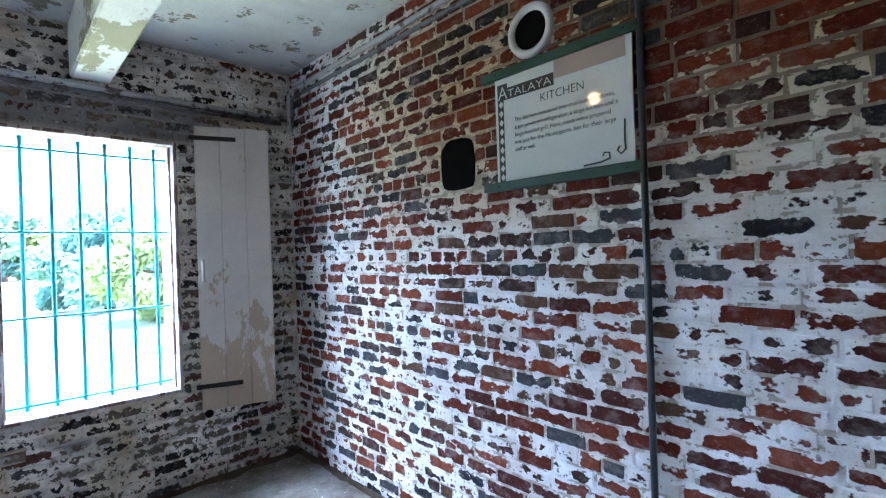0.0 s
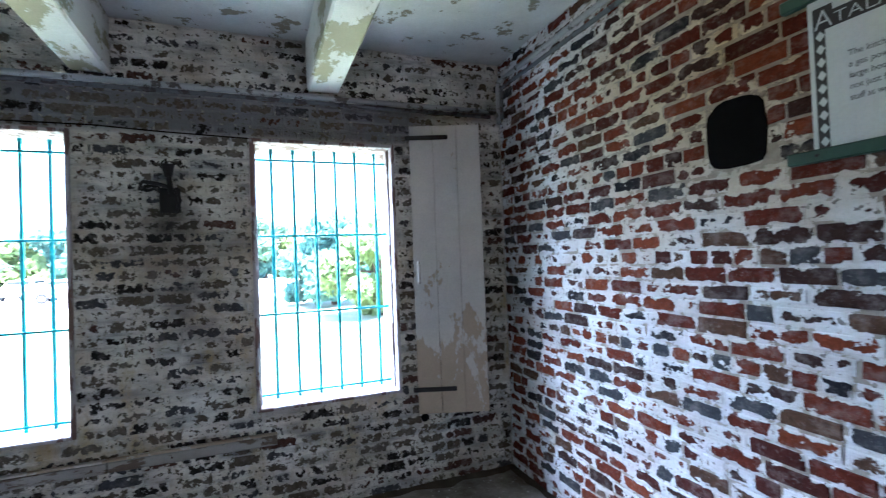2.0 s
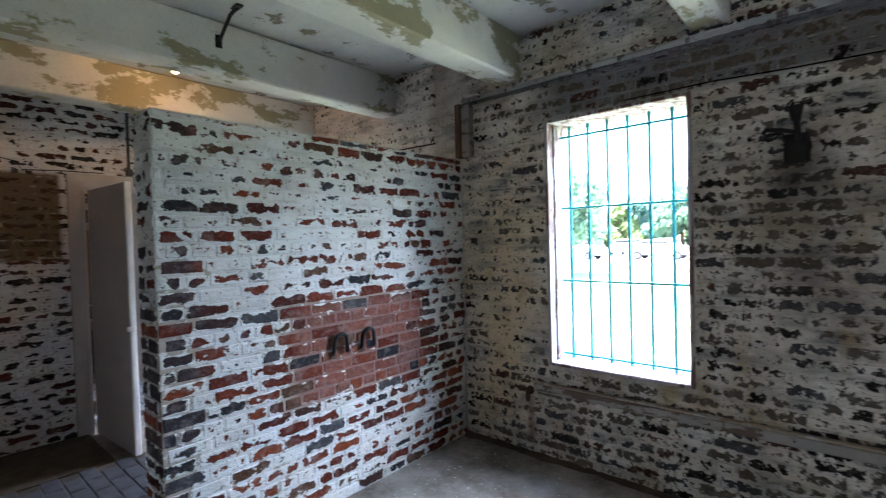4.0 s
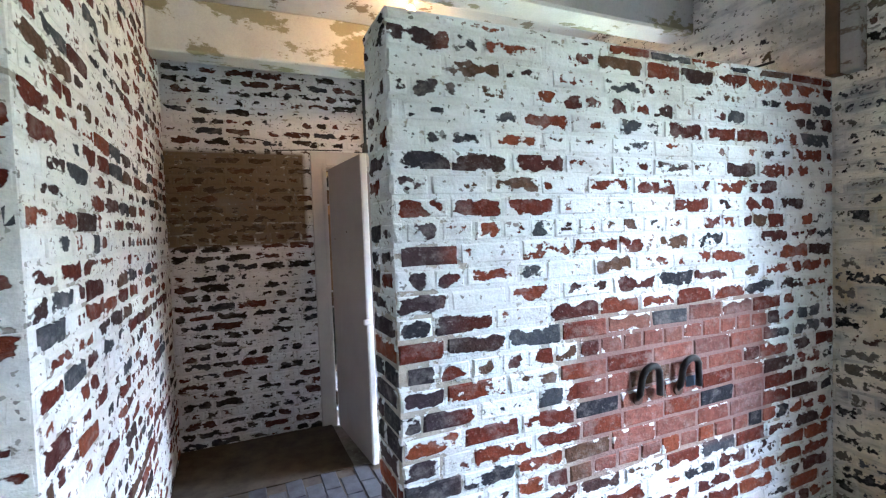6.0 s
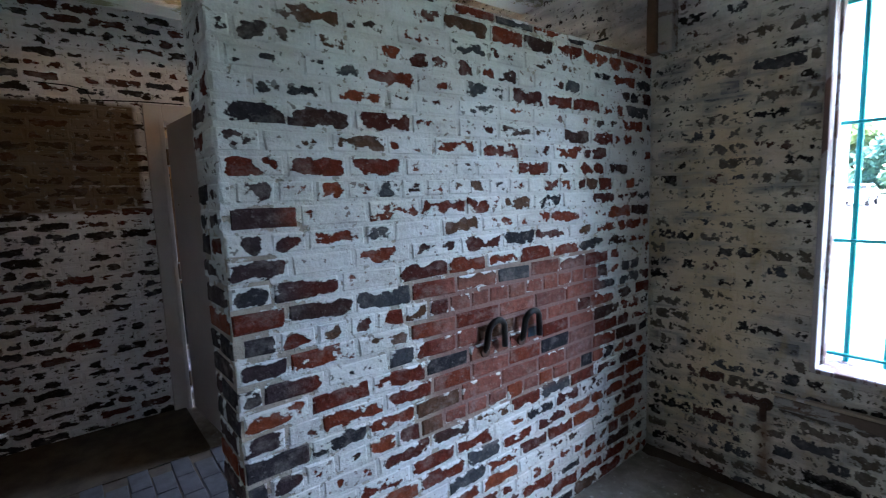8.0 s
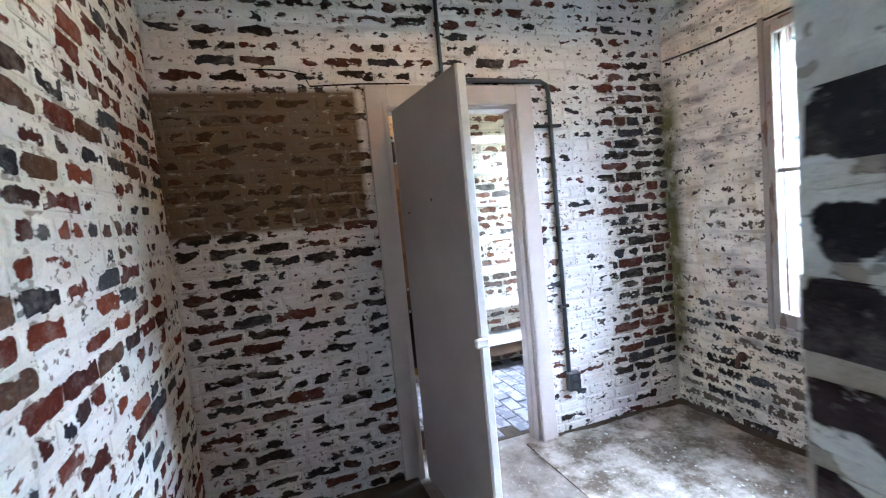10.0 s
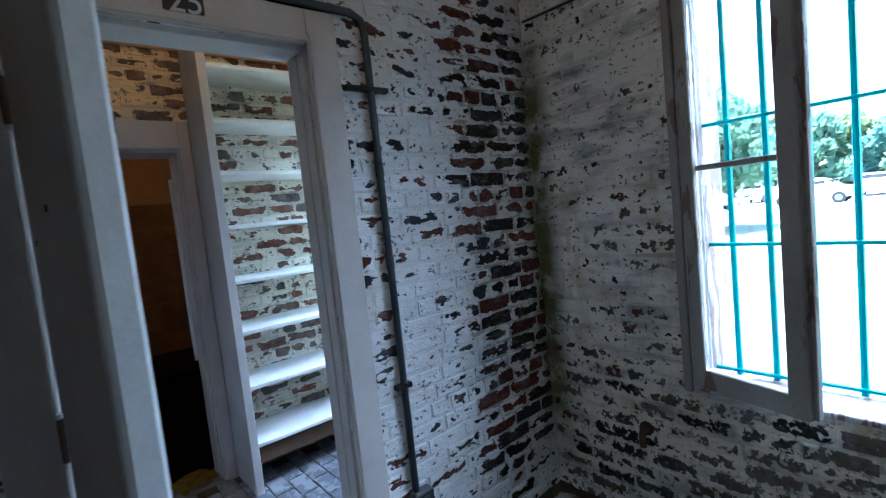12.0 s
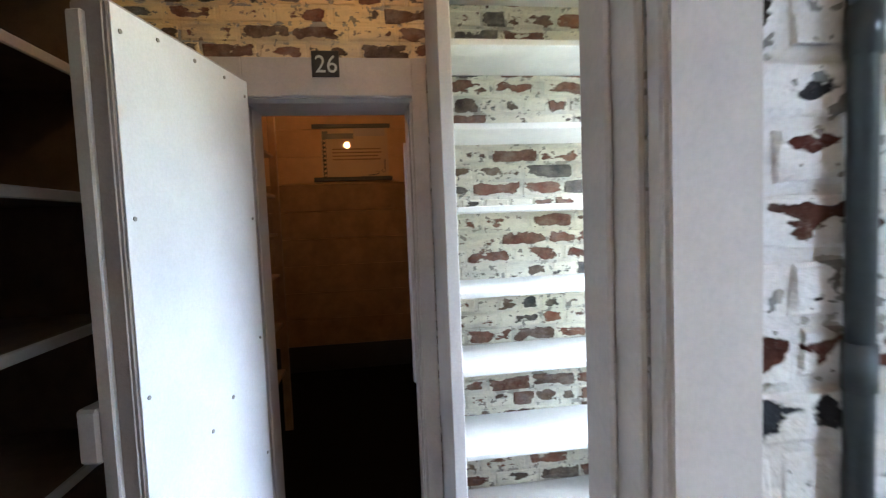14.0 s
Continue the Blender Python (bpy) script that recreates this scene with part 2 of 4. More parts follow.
    ochre = both(nt, ramp(nt, noise_of(nt, where(nt, (1.6, 1.6, 0.7)), 3.3, 5, 0.7), [(0.52, 0.0), (0.66, 0.75)]), span(nt, "Z", -0.1, 1.9, 0.7))
    if style in ("window", "far"):
        wash = mix(nt, maths(nt, "MULTIPLY", ochre, 0.85 if style == "window" else 0.35), wash, (0.40, 0.29, 0.12))
        spans = [("Y", 3.29, 3.6, 0.09)] if style == "far" else [("X", -5.1, -4.87, 0.09)]
        green = both(nt, *[span(nt, *z) for z in spans], span(nt, "Z", 0.1, 2.3, 0.4), ramp(nt, noise_of(nt, pos, 6, 4), [(0.28, 0.2), (0.5, 1.0)]))
        wash = mix(nt, maths(nt, "MULTIPLY", green, 0.95), wash, (0.10, 0.10, 0.035))
    white = ramp(nt, val, [(0.488, 0.0), (0.512, 1.0)])
    wash = mix(nt, ramp(nt, val, [(0.515, 0.55), (0.545, 0.0)]), wash, mix(nt, 0.35, under, (0.42, 0.40, 0.35)))
    colour = mix(nt, white, under, wash)
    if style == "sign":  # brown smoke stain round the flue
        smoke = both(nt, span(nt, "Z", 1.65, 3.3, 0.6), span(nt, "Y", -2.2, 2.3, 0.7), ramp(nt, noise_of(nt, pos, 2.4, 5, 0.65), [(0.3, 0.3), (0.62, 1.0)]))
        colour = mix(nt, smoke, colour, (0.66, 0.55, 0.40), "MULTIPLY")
    if style == "window":  # soot under the bracket, rust under the cut pipes
        for amount, tone, spans in ((0.85, (0.02, 0.024, 0.026), [("X", -0.70, -0.26, 0.18), ("Z", 1.50, 2.06, 0.25)]), (0.55, (0.06, 0.055, 0.05), [("X", -0.75, -0.12, 0.3), ("Z", 0.9, 1.9, 0.5)]), (0.8, (0.13, 0.06, 0.025), [("X", -2.03, -1.94, 0.04), ("Z", 0.05, 0.43, 0.08)])):
            colour = mix(nt, maths(nt, "MULTIPLY", both(nt, *[span(nt, *z) for z in spans], ramp(nt, noise_of(nt, pos, 9, 4), [(0.3, 0.45), (0.6, 1.0)])), amount), colour, tone)
    nt.links.new(colour, b.inputs["Base Color"])
    height = maths(nt, "ADD", maths(nt, "MULTIPLY", white, 0.9), maths(nt, "ADD", maths(nt, "MULTIPLY", grain, 0.3), maths(nt, "ADD", maths(nt, "MULTIPLY", fine, 1.2), maths(nt, "MULTIPLY", crumb, 0.6))))
    bump(nt, b, height, 0.9, 0.009)
    return m


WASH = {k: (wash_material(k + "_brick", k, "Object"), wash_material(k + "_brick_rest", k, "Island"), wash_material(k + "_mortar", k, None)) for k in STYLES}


def peeling(name, top, under, amount=0.5, scale=5.0, rough=0.7, stretch=(1, 1, 1), dirt=0.4, worn_low=0.0, middle=1.3):
    """Paint that has flaked in sheets off what lies under it."""
    m, nt, b = mat(name, rough, 0, 0.3)
    pos = where(nt, stretch)
    a = noise_of(nt, pos, scale, 8, 0.68)
    if worn_low:  # more worn towards the foot, where hands and rain reach
        height = nt.nodes.new("ShaderNodeSeparateXYZ")
        nt.links.new(where(nt), height.inputs[0])
        a = maths(nt, "ADD", a, maths(nt, "MULTIPLY", maths(nt, "SUBTRACT", height.outputs[2], middle), worn_low))
    grain = noise_of(nt, where(nt), 90, 4, 0.7)
    flake = ramp(nt, a, [(amount - 0.012, 0.0), (amount + 0.012, 1.0)])
    col = mix(nt, flake, under, top)
    col = mix(nt, dirt, col, ramp(nt, noise_of(nt, where(nt), 2.3, 6, 0.7), [(0.3, 0.45), (0.65, 1.0)]), "MULTIPLY")
    col = mix(nt, 0.3, col, ramp(nt, grain, [(0.3, 0.6), (0.6, 1.0)]), "MULTIPLY")
    nt.links.new(col, b.inputs["Base Color"])
    bump(nt, b, maths(nt, "ADD", flake, maths(nt, "MULTIPLY", grain, 0.5)), 0.5, 0.004)
    return m


def plain(name, colour, rough=0.6, metal=0.0, vary=0.25, scale=8.0, spec=0.4, fine=110.0, relief=0.25):
    m, nt, b = mat(name, rough, metal, spec)
    pos = where(nt)
    dark = tuple(c * (1 - vary) for c in colour)
    col = mix(nt, ramp(nt, noise_of(nt, pos, scale, 6, 0.65), [(0.32, 0.0), (0.65, 1.0)]), dark, colour)
    g = noise_of(nt, pos, fine, 3, 0.7)
    col = mix(nt, 0.2, col, ramp(nt, g, [(0.3, 0.6), (0.6, 1.0)]), "MULTIPLY")
    nt.links.new(col, b.inputs["Base Color"])
    if relief:
        bump(nt, b, g, relief, 0.002)
    return m


M_CEIL = peeling("ceiling_plaster", (0.58, 0.59, 0.57), (0.22, 0.195, 0.14), 0.40, 4.5, dirt=0.45)
M_BEAM = peeling("beam_paint", (0.66, 0.66, 0.61), (0.32, 0.30, 0.19), 0.47, 2.6, stretch=(1, 0.5, 1), dirt=0.3)
M_FRAME = peeling("frame_paint", (0.45, 0.41, 0.42), (0.19, 0.12, 0.105), 0.48, 14, stretch=(1, 1, 0.25), dirt=0.25)
M_SHUTTER = peeling("shutter_paint", (0.58, 0.555, 0.51), (0.42, 0.34, 0.25), 0.45, 5, stretch=(1, 1, 0.5), dirt=0.35, worn_low=0.13, middle=1.25)
M_BATTEN = peeling("batten_paint", (0.36, 0.34, 0.31), (0.16, 0.12, 0.09), 0.45, 9, stretch=(0.3, 1, 1), dirt=0.5)
# darker than the casing paint: the backlit side's shade is in the colour
M_SASH = peeling("sash_paint", (0.34, 0.31, 0.28), (0.20, 0.13, 0.10), 0.41, 12, stretch=(1, 1, 0.3), dirt=0.4)
M_DOOR = plain("door_paint", (0.36, 0.318, 0.295), 0.55, 0, 0.12, 3)
M_CASING = plain("casing_paint", (0.50, 0.455, 0.42), 0.55, 0, 0.15, 5)
M_WHITE = plain("white_gloss_paint", (0.80, 0.80, 0.80), 0.45, 0, 0.10, 4)
M_SHELF = plain("shelf_paint", (0.78, 0.76, 0.72), 0.5, 0, 0.15, 6)
M_BAR = plain("turquoise_paint", (0.008, 0.36, 0.38), 0.45, 0, 0.2, 12)
M_IRON = plain("black_iron", (0.018, 0.017, 0.017), 0.55, 0.4, 0.4, 20)
M_RUST = plain("rusty_iron", (0.10, 0.05, 0.03), 0.8, 0.2, 0.5, 25)
M_PIPE_PALE = peeling("pale_painted_pipe", (0.42, 0.43, 0.43), (0.12, 0.11, 0.10), 0.43, 12, dirt=0.4)
# pipe paint, darkened to carry the shadow line along the pipes
M_PIPE = peeling("painted_pipe", (0.16, 0.17, 0.18), (0.09, 0.08, 0.08), 0.45, 12, dirt=0.5)
M_CONDUIT = plain("grey_conduit", (0.06, 0.072, 0.078), 0.42, 0.3, 0.3, 14)
M_GREEN = plain("green_board", (0.012, 0.055, 0.035), 0.5, 0, 0.3, 10)
# sign panel with the dim orange bulb light put into its colour
M_PANEL_DIM = plain("dim_sign_panel", (0.42, 0.30, 0.20), 0.04, 0, 0.08, 3, 0.6, relief=0)
M_PANEL = plain("sign_panel", (0.50, 0.53, 0.52), 0.06, 0, 0.05, 3, 0.6, relief=0)
M_PINK = plain("faded_patch", (0.30, 0.24, 0.21), 0.3, 0, 0.1, 3)
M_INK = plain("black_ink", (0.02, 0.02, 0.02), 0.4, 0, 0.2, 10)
# near-black for unlit depths and for the cold room's unlit floor
M_UNLIT = plain("unlit_black", (0.004, 0.004, 0.004), 0.95, 0, 0.3, 10, 0.05)
M_BLUE_GREY = plain("blue_grey_patch", (0.05, 0.075, 0.115), 0.8, 0, 0.4, 20)
M_STEEL = plain("hinge_steel", (0.55, 0.54, 0.52), 0.35, 0.8, 0.3, 20)
M_CHROME = plain("screw_steel", (0.35, 0.33, 0.3), 0.4, 0.9, 0.3, 30)
M_GREY = plain("grey_outlet", (0.10, 0.105, 0.11), 0.5, 0.2, 0.2, 12)
M_EARTH = plain("dirt_floor", (0.085, 0.068, 0.05), 0.95, 0, 0.5, 7, 0.1, 60)
M_PAVER = plain("paver", (0.055, 0.055, 0.064), 0.8, 0, 0.45, 14, 0.25, 60)
M_YELLOW = plain("dull_yellow_cloth", (0.17, 0.105, 0.014), 0.9, 0, 0.4, 14, 0.1)
# pale copy of the paver: window glare on the pantry floor as colour
M_PAVER_GLARE = peeling("glare_paver", (0.28, 0.28, 0.30), (0.15, 0.15, 0.17), 0.50, 9, rough=0.5, dirt=0.3)
M_WOOD = plain("dark_wood", (0.13, 0.075, 0.04), 0.7, 0, 0.4, 9)
M_BROWN = plain("brown_paint", (0.24, 0.135, 0.065), 0.7, 0, 0.4, 5)
M_ORANGE = plain("tan_wall", (0.46, 0.27, 0.13), 0.8, 0, 0.25, 2.5)

m, nt, b = mat("dusty_concrete", 0.9, 0, 0.2)
c = mix(nt, ramp(nt, noise_of(nt, where(nt), 2.6, 7, 0.7), [(0.36, 0.0), (0.62, 1.0)]), (0.10, 0.085, 0.065), (0.29, 0.27, 0.245))
c = mix(nt, ramp(nt, noise_of(nt, where(nt), 28, 5, 0.75), [(0.57, 0.0), (0.7, 0.6)]), c, (0.50, 0.48, 0.45))
nt.links.new(c, b.inputs["Base Color"])
bump(nt, b, noise_of(nt, where(nt), 40, 6, 0.7), 0.5, 0.006)
M_FLOOR = m

m, nt, b = mat("dirt_and_grit", 0.95, 0, 0.1)
c = mix(nt, ramp(nt, noise_of(nt, where(nt), 4.5, 7, 0.72), [(0.42, 0.0), (0.62, 1.0)]), (0.10, 0.082, 0.06), (0.38, 0.355, 0.315))
c = mix(nt, ramp(nt, noise_of(nt, where(nt), 45, 5, 0.75), [(0.55, 0.0), (0.7, 0.6)]), c, (0.5, 0.48, 0.44))
nt.links.new(c, b.inputs["Base Color"])
bump(nt, b, noise_of(nt, where(nt), 30, 6, 0.7), 0.7, 0.01)
M_GRIT = m

M_GLASS, nt, b = mat("pane_glass", 0.02, 0, 0.5)
b.inputs["Transmission Weight"].default_value, b.inputs["IOR"].default_value = 1.0, 1.45
M_GRASS = plain("grass", (0.27, 0.29, 0.18), 0.95, 0, 0.35, 0.6, 0.1, 30)
M_LOT = plain("pale_gravel", (0.55, 0.54, 0.52), 0.95, 0, 0.15, 0.3, 0.1, 8)
M_BARK = plain("bark", (0.10, 0.07, 0.05), 0.95, 0, 0.4, 5, 0.1)
M_LEAF = [plain("leaves_" + k, c, 0.7, 0, 0.25, 0.9, 0.2, 9) for k, c in (("a", (0.19, 0.31, 0.21)), ("b", (0.25, 0.33, 0.14)), ("c", (0.16, 0.30, 0.25)))]
for m in M_LEAF:  # light passes through the leaves
    nt = m.node_tree
    p = nt.nodes["Principled BSDF"]
    thru, blend = nt.nodes.new("ShaderNodeBsdfTranslucent"), nt.nodes.new("ShaderNodeMixShader")
    blend.inputs[0].default_value = 0.6
    nt.links.new(p.inputs["Base Color"].links[0].from_socket, thru.inputs["Color"])
    nt.links.new(p.outputs[0], blend.inputs[1])
    nt.links.new(thru.outputs[0], blend.inputs[2])
    nt.links.new(blend.outputs[0], nt.nodes["Material Output"].inputs["Surface"])
M_CARS = [plain("car_" + k, c, 0.3, 0, 0.05, 1, 0.5) for k, c in (("white", (0.75, 0.76, 0.78)), ("dark", (0.03, 0.035, 0.04)), ("red", (0.30, 0.03, 0.02)), ("silver", (0.45, 0.47, 0.5)))]
M_TYRE = plain("tyre", (0.02, 0.02, 0.02), 0.9)
M_CARGLASS = plain("car_glass", (0.02, 0.025, 0.03), 0.1, 0, 0.1, 2, 0.6)
m, nt, b = mat("bulb_glow", 0.3)
b.inputs["Emission Color"].default_value, b.inputs["Emission Strength"].default_value = (1.0, 0.52, 0.18, 1), 3.5
M_BULB = m
m, nt, b = mat("strong_bulb_glow", 0.3)
b.inputs["Emission Color"].default_value, b.inputs["Emission Strength"].default_value = (1.0, 0.50, 0.16, 1), 11.5
M_BULB_STRONG = m
m, nt, b = mat("dark_room_bulb_glow", 0.3)
b.inputs["Emission Color"].default_value, b.inputs["Emission Strength"].default_value = (1.0, 0.50, 0.16, 1), 22.0
M_BULB_COLD = m

# ---- builders ----


def mesh_of(bm, name, material, smooth=False):
    me = bpy.data.meshes.new(name)
    bm.to_mesh(me)
    bm.free()
    me.materials.append(material)
    if smooth:
        me.polygons.foreach_set("use_smooth", [True] * len(me.polygons))
    return me


def part(name, bm, material, parent=None, label="", smooth=False):
    ob = new(name, mesh_of(bm, name, material, smooth))
    if parent is not None:
        ob.parent = parent
    if label:
        ob["label"] = label
    return ob


def thing(name, x, y, z, label, category, group="", kind="", rz=0):
    ob = new(name)
    ob.empty_display_size = 0.1
    ob.matrix_basis = pose(x, y, z, 0, 0, rz)
    return tagged(ob, label, category, group, kind)


def box(x0, y0, z0, x1, y1, z1, bevel=0.0, bm=None, segs=1):
    own = bmesh.new()
    bmesh.ops.create_cube(own, size=1)
    for v in own.verts:
        v.co = Vector((x0 + (v.co.x + 0.5) * (x1 - x0), y0 + (v.co.y + 0.5) * (y1 - y0), z0 + (v.co.z + 0.5) * (z1 - z0)))
    if bevel:
        bmesh.ops.bevel(own, geom=own.edges[:], offset=bevel, segments=segs, affect="EDGES")
    return join(bm, own) if bm is not None else own


def join(bm, other):
    tmp = bpy.data.meshes.new("tmp")
    other.to_mesh(tmp)
    other.free()
    bm.from_mesh(tmp)
    bpy.data.meshes.remove(tmp)
    return bm


def rod(a, b, r, bm=None, sides=12, r2=None):
    a, b = Vector(a), Vector(b)
    own = bmesh.new()
    m4 = Matrix.Translation((a + b) / 2) @ (b - a).to_track_quat("Z", "Y").to_matrix().to_4x4()
    bmesh.ops.create_cone(own, cap_ends=True, segments=sides, radius1=r, radius2=r if r2 is None else r2, depth=(b - a).length, matrix=m4)
    return join(bm, own) if bm is not None else own


def tube(points, r, sides=10):
    """A round tube through points with mitred joints."""
    pts = [Vector(p) for p in points]
    bm = bmesh.new()
    rings = []
    side = None
    for i, p in enumerate(pts):
        d = (pts[min(i + 1, len(pts) - 1)] - pts[max(i - 1, 0)]).normalized()
        if side is None:
            side = d.orthogonal().normalized()
        side = (side - d * side.dot(d)).normalized()
        other = d.cross(side)
        rings.append([bm.verts.new(p + r * (math.cos(k * math.tau / sides) * side + math.sin(k * math.tau / sides) * other)) for k in range(sides)])
    for a, b2 in zip(rings, rings[1:]):
        for k in range(sides):
            bm.faces.new((a[k], a[(k + 1) % sides], b2[(k + 1) % sides], b2[k]))
    bm.faces.new(rings[0][::-1])
    bm.faces.new(rings[-1])
    return bm


def rough_up(bm, amount, cuts, seed):
    """Cuts the edges and pushes the points about, for a worn surface."""
    bmesh.ops.subdivide_edges(bm, edges=bm.edges[:], cuts=cuts, use_grid_fill=True)
    for v in bm.verts:
        v.co += amount * noise.noise_vector(v.co * 6 + Vector((seed, 0, 0)))
    return bm


def writing(name, text, size, m4, material, parent, align="LEFT", extrude=0.0005, width=None, thin=0.0):
    cu = bpy.data.curves.new(name, "FONT")
    cu.body, cu.size, cu.extrude, cu.align_x = text, size, extrude, align
    cu.offset = -thin
    tmp = new(name + "_tmp", cu)
    me = bpy.data.meshes.new_from_object(tmp.evaluated_get(bpy.context.evaluated_depsgraph_get()))
    bpy.data.objects.remove(tmp)
    bpy.data.curves.remove(cu)
    if width:
        xs = [v.co.x for v in me.vertices]
        k = width / (max(xs) - min(xs))
        for v in me.vertices:
            v.co.x *= k
    me.materials.clear()
    me.materials.append(material)
    ob = new(name, me)
    ob.parent = parent
    ob.matrix_basis = m4
    return ob


COURSE, LONG, JOINT, DEEP = 0.0695, 0.203, 0.013, 0.02


def brick_points(length, high, r):
    """A brick's face and sides, centred, face towards +z: points and quads."""
    h, w = length / 2, high / 2
    pts, c = [], 0.0045
    for z, inset in ((-DEEP, 0.0), (-0.004, 0.0), (0.0, c)):
        for sx, sy in ((-1, -1), (1, -1), (1, 1), (-1, 1)):
            j = 0.0 if z < -0.01 else 0.0034
            pts.append((sx * (h - inset) + r.uniform(-j, j), sy * (w - inset) + r.uniform(-j, j), z + (r.uniform(-0.0015, 0.0015) if z > -0.01 else 0)))
    quads = [(8, 9, 10, 11)]
    for k in (0, 4):
        for i in range(4):
            quads.append((k + i, k + (i + 1) % 4, k + 4 + (i + 1) % 4, k + 4 + i))
    return pts, quads


def brick_mesh(length, high, r, material, name="brick"):
    pts, quads = brick_points(length, high, r)
    me = bpy.data.meshes.new(name)
    me.from_pydata(pts, [], quads)
    me.materials.append(material)
    rim_maps(me, [(p[0], p[1]) for p in pts], [(length / 2, high / 2)] * len(pts))
    return me


def rim_maps(me, places, halves):
    """Two UV maps: the place on the brick's face and the brick's half size, in metres."""
    index = [l.vertex_index for l in me.loops]
    for name, values in (("place", places), ("half", halves)):
        layer = me.uv_layers.new(name=name)
        layer.data.foreach_set("uv", [c for i in index for c in values[i]])


def free_spans(u0, u1, holes):
    spans = [(u0, u1)]
    for a, b2 in holes:
        spans = [s for lo, hi in spans for s in ((lo, min(hi, a)), (max(lo, b2), hi)) if s[1] - s[0] > 0.02]
    return spans


def lay_bricks(wall, style, frame4, width, z1, holes=(), near=0.0, most=300, seed=1, z0=0.0, header_every=6):
    """Courses of brick on the face of a wall. frame4: x along the wall, y up, z out of it. holes: (u0, z0, u1, z1)."""
    r = random.Random(seed)
    m_part, m_rest, _ = WASH[style]
    longs = [brick_mesh(LONG - JOINT, COURSE - JOINT, r, m_part) for _ in range(10)]
    heads = [brick_mesh(LONG / 2 - JOINT, COURSE - JOINT, r, m_part) for _ in range(6)]
    singles, rest = [], []
    row, z = 0, z0
    while z < z1 - 0.02:
        high = min(COURSE, z1 - z)
        cut = [(a, c2) for a, b2, c2, d in holes if b2 < z + COURSE * 0.7 and d > z + COURSE * 0.3]
        head = row % header_every == 3
        step = LONG / 2 if head else LONG
        shift = (0.25 * LONG if head else (0.5 * LONG if row % 2 else 0.0)) + r.uniform(-0.02, 0.02)
        joints, u = [], shift - 2 * step
        while u < width + step:
            joints.append(u)
            u += step * r.uniform(0.9, 1.1) if r.random() > 0.06 or head else step * 0.52
        for lo, hi in free_spans(0, width, cut):
            for a, b2 in zip(joints, joints[1:]):
                whole = a >= lo and b2 <= hi and b2 - a > 0.8 * step and high > COURSE - 0.002
                a, b2 = max(a, lo), min(b2, hi)
                if b2 - a > 0.035:
                    wave = 0.004 * noise.noise(Vector((a * 1.3, z * 3, seed)))
                    (singles if whole else rest).append(((a + b2) / 2, z + high / 2 + wave, b2 - a - JOINT, high - JOINT + r.uniform(-0.004, 0.003), head))
        z += COURSE
        row += 1
    singles.sort(key=lambda s: abs(s[0] - near) + 0.5 * abs(s[1] - 1.3))
    rest += singles[most:]
    lie = lambda u, v: frame4 @ pose(u, v, r.uniform(-0.001, 0.002), r.uniform(-1, 1), r.uniform(-0.5, 0.5), r.uniform(-0.8, 0.8))
    for u, v, length, high, head in singles[:most]:
        ob = new("brick", r.choice(heads if head else longs))
        ob.parent = wall
        ob.matrix_basis = lie(u, v) @ Matrix.Diagonal((length / ((LONG / 2 if head else LONG) - JOINT), high / (COURSE - JOINT), 1, 1))
    pts, quads, places, halves = [], [], [], []
    for u, v, length, high, head in rest:
        p, q = brick_points(length, high, r)
        turn = lie(u, v)
        base = len(pts)
        pts += [tuple(turn @ Vector(x)) for x in p]
        places += [(x[0], x[1]) for x in p]
        halves += [(length / 2, high / 2)] * len(p)
        quads += [tuple(base + i for i in f) for f in q]
    if rest:
        me = bpy.data.meshes.new("bricks")
        me.from_pydata(pts, [], quads)
        me.materials.append(m_rest)
        rim_maps(me, places, halves)
        ob = new("bricks", me)
        ob.parent = wall
        tagged(ob, kind="stuff")


def axes(ox, oy, along, out):
    """The frame of a wall's face: its start on the floor, the way along it and the way out of it."""
    a, o = Vector(along), Vector(out)
    m3 = Matrix((a, (0, 0, 1), o)).transposed()
    return Matrix.Translation((ox, oy, 0)) @ m3.to_4x4()


def wall_body(name, label, material, x0, y0, x1, y1, z1, holes=(), along="x", z0=-0.1):
    """A thick wall in plan from (x0, y0) to (x1, y1) with openings (a0, z0, a1, z1) along x or y, cut clean through."""
    bm = bmesh.new()
    lo, hi = (x0, x1) if along == "x" else (y0, y1)
    cuts = sorted({lo, hi, *[h[0] for h in holes], *[h[2] for h in holes]})
    for a, b2 in zip(cuts, cuts[1:]):
        mid = (a + b2) / 2
        inside = [(h[1], h[3]) for h in holes if h[0] < mid < h[2]]
        for c, d in free_spans(z0, z1, inside):
            if along == "x":
                box(a, y0, c, b2, y1, d, 0, bm)
            else:
                box(x0, a, c, x1, b2, d, 0, bm)
    bmesh.ops.remove_doubles(bm, verts=bm.verts[:], dist=0.0005)
    ob = part(name, bm, material)
    return tagged(ob, label, "wall", kind="structure")


# ---- the plan ----
EAST, NORTH, PART, WEST, SOUTH, LANE = 1.645, 3.41, -2.555, -5.007, -1.9, 0.46
CEIL, DEPTH = 2.92, 0.34
PANTRY, PANTRY_NORTH = -6.51, 3.41
REC = 0.0042  # mortar behind the brick faces
WIN1, WIN2 = (-1.83, 0.652, -0.94, 2.29), (-0.057, 0.652, 0.835, 2.29)
WIN3, WIN4 = (-4.318, 0.66, -3.47, 2.265), (-6.3, 0.66, -5.42, 2.265)
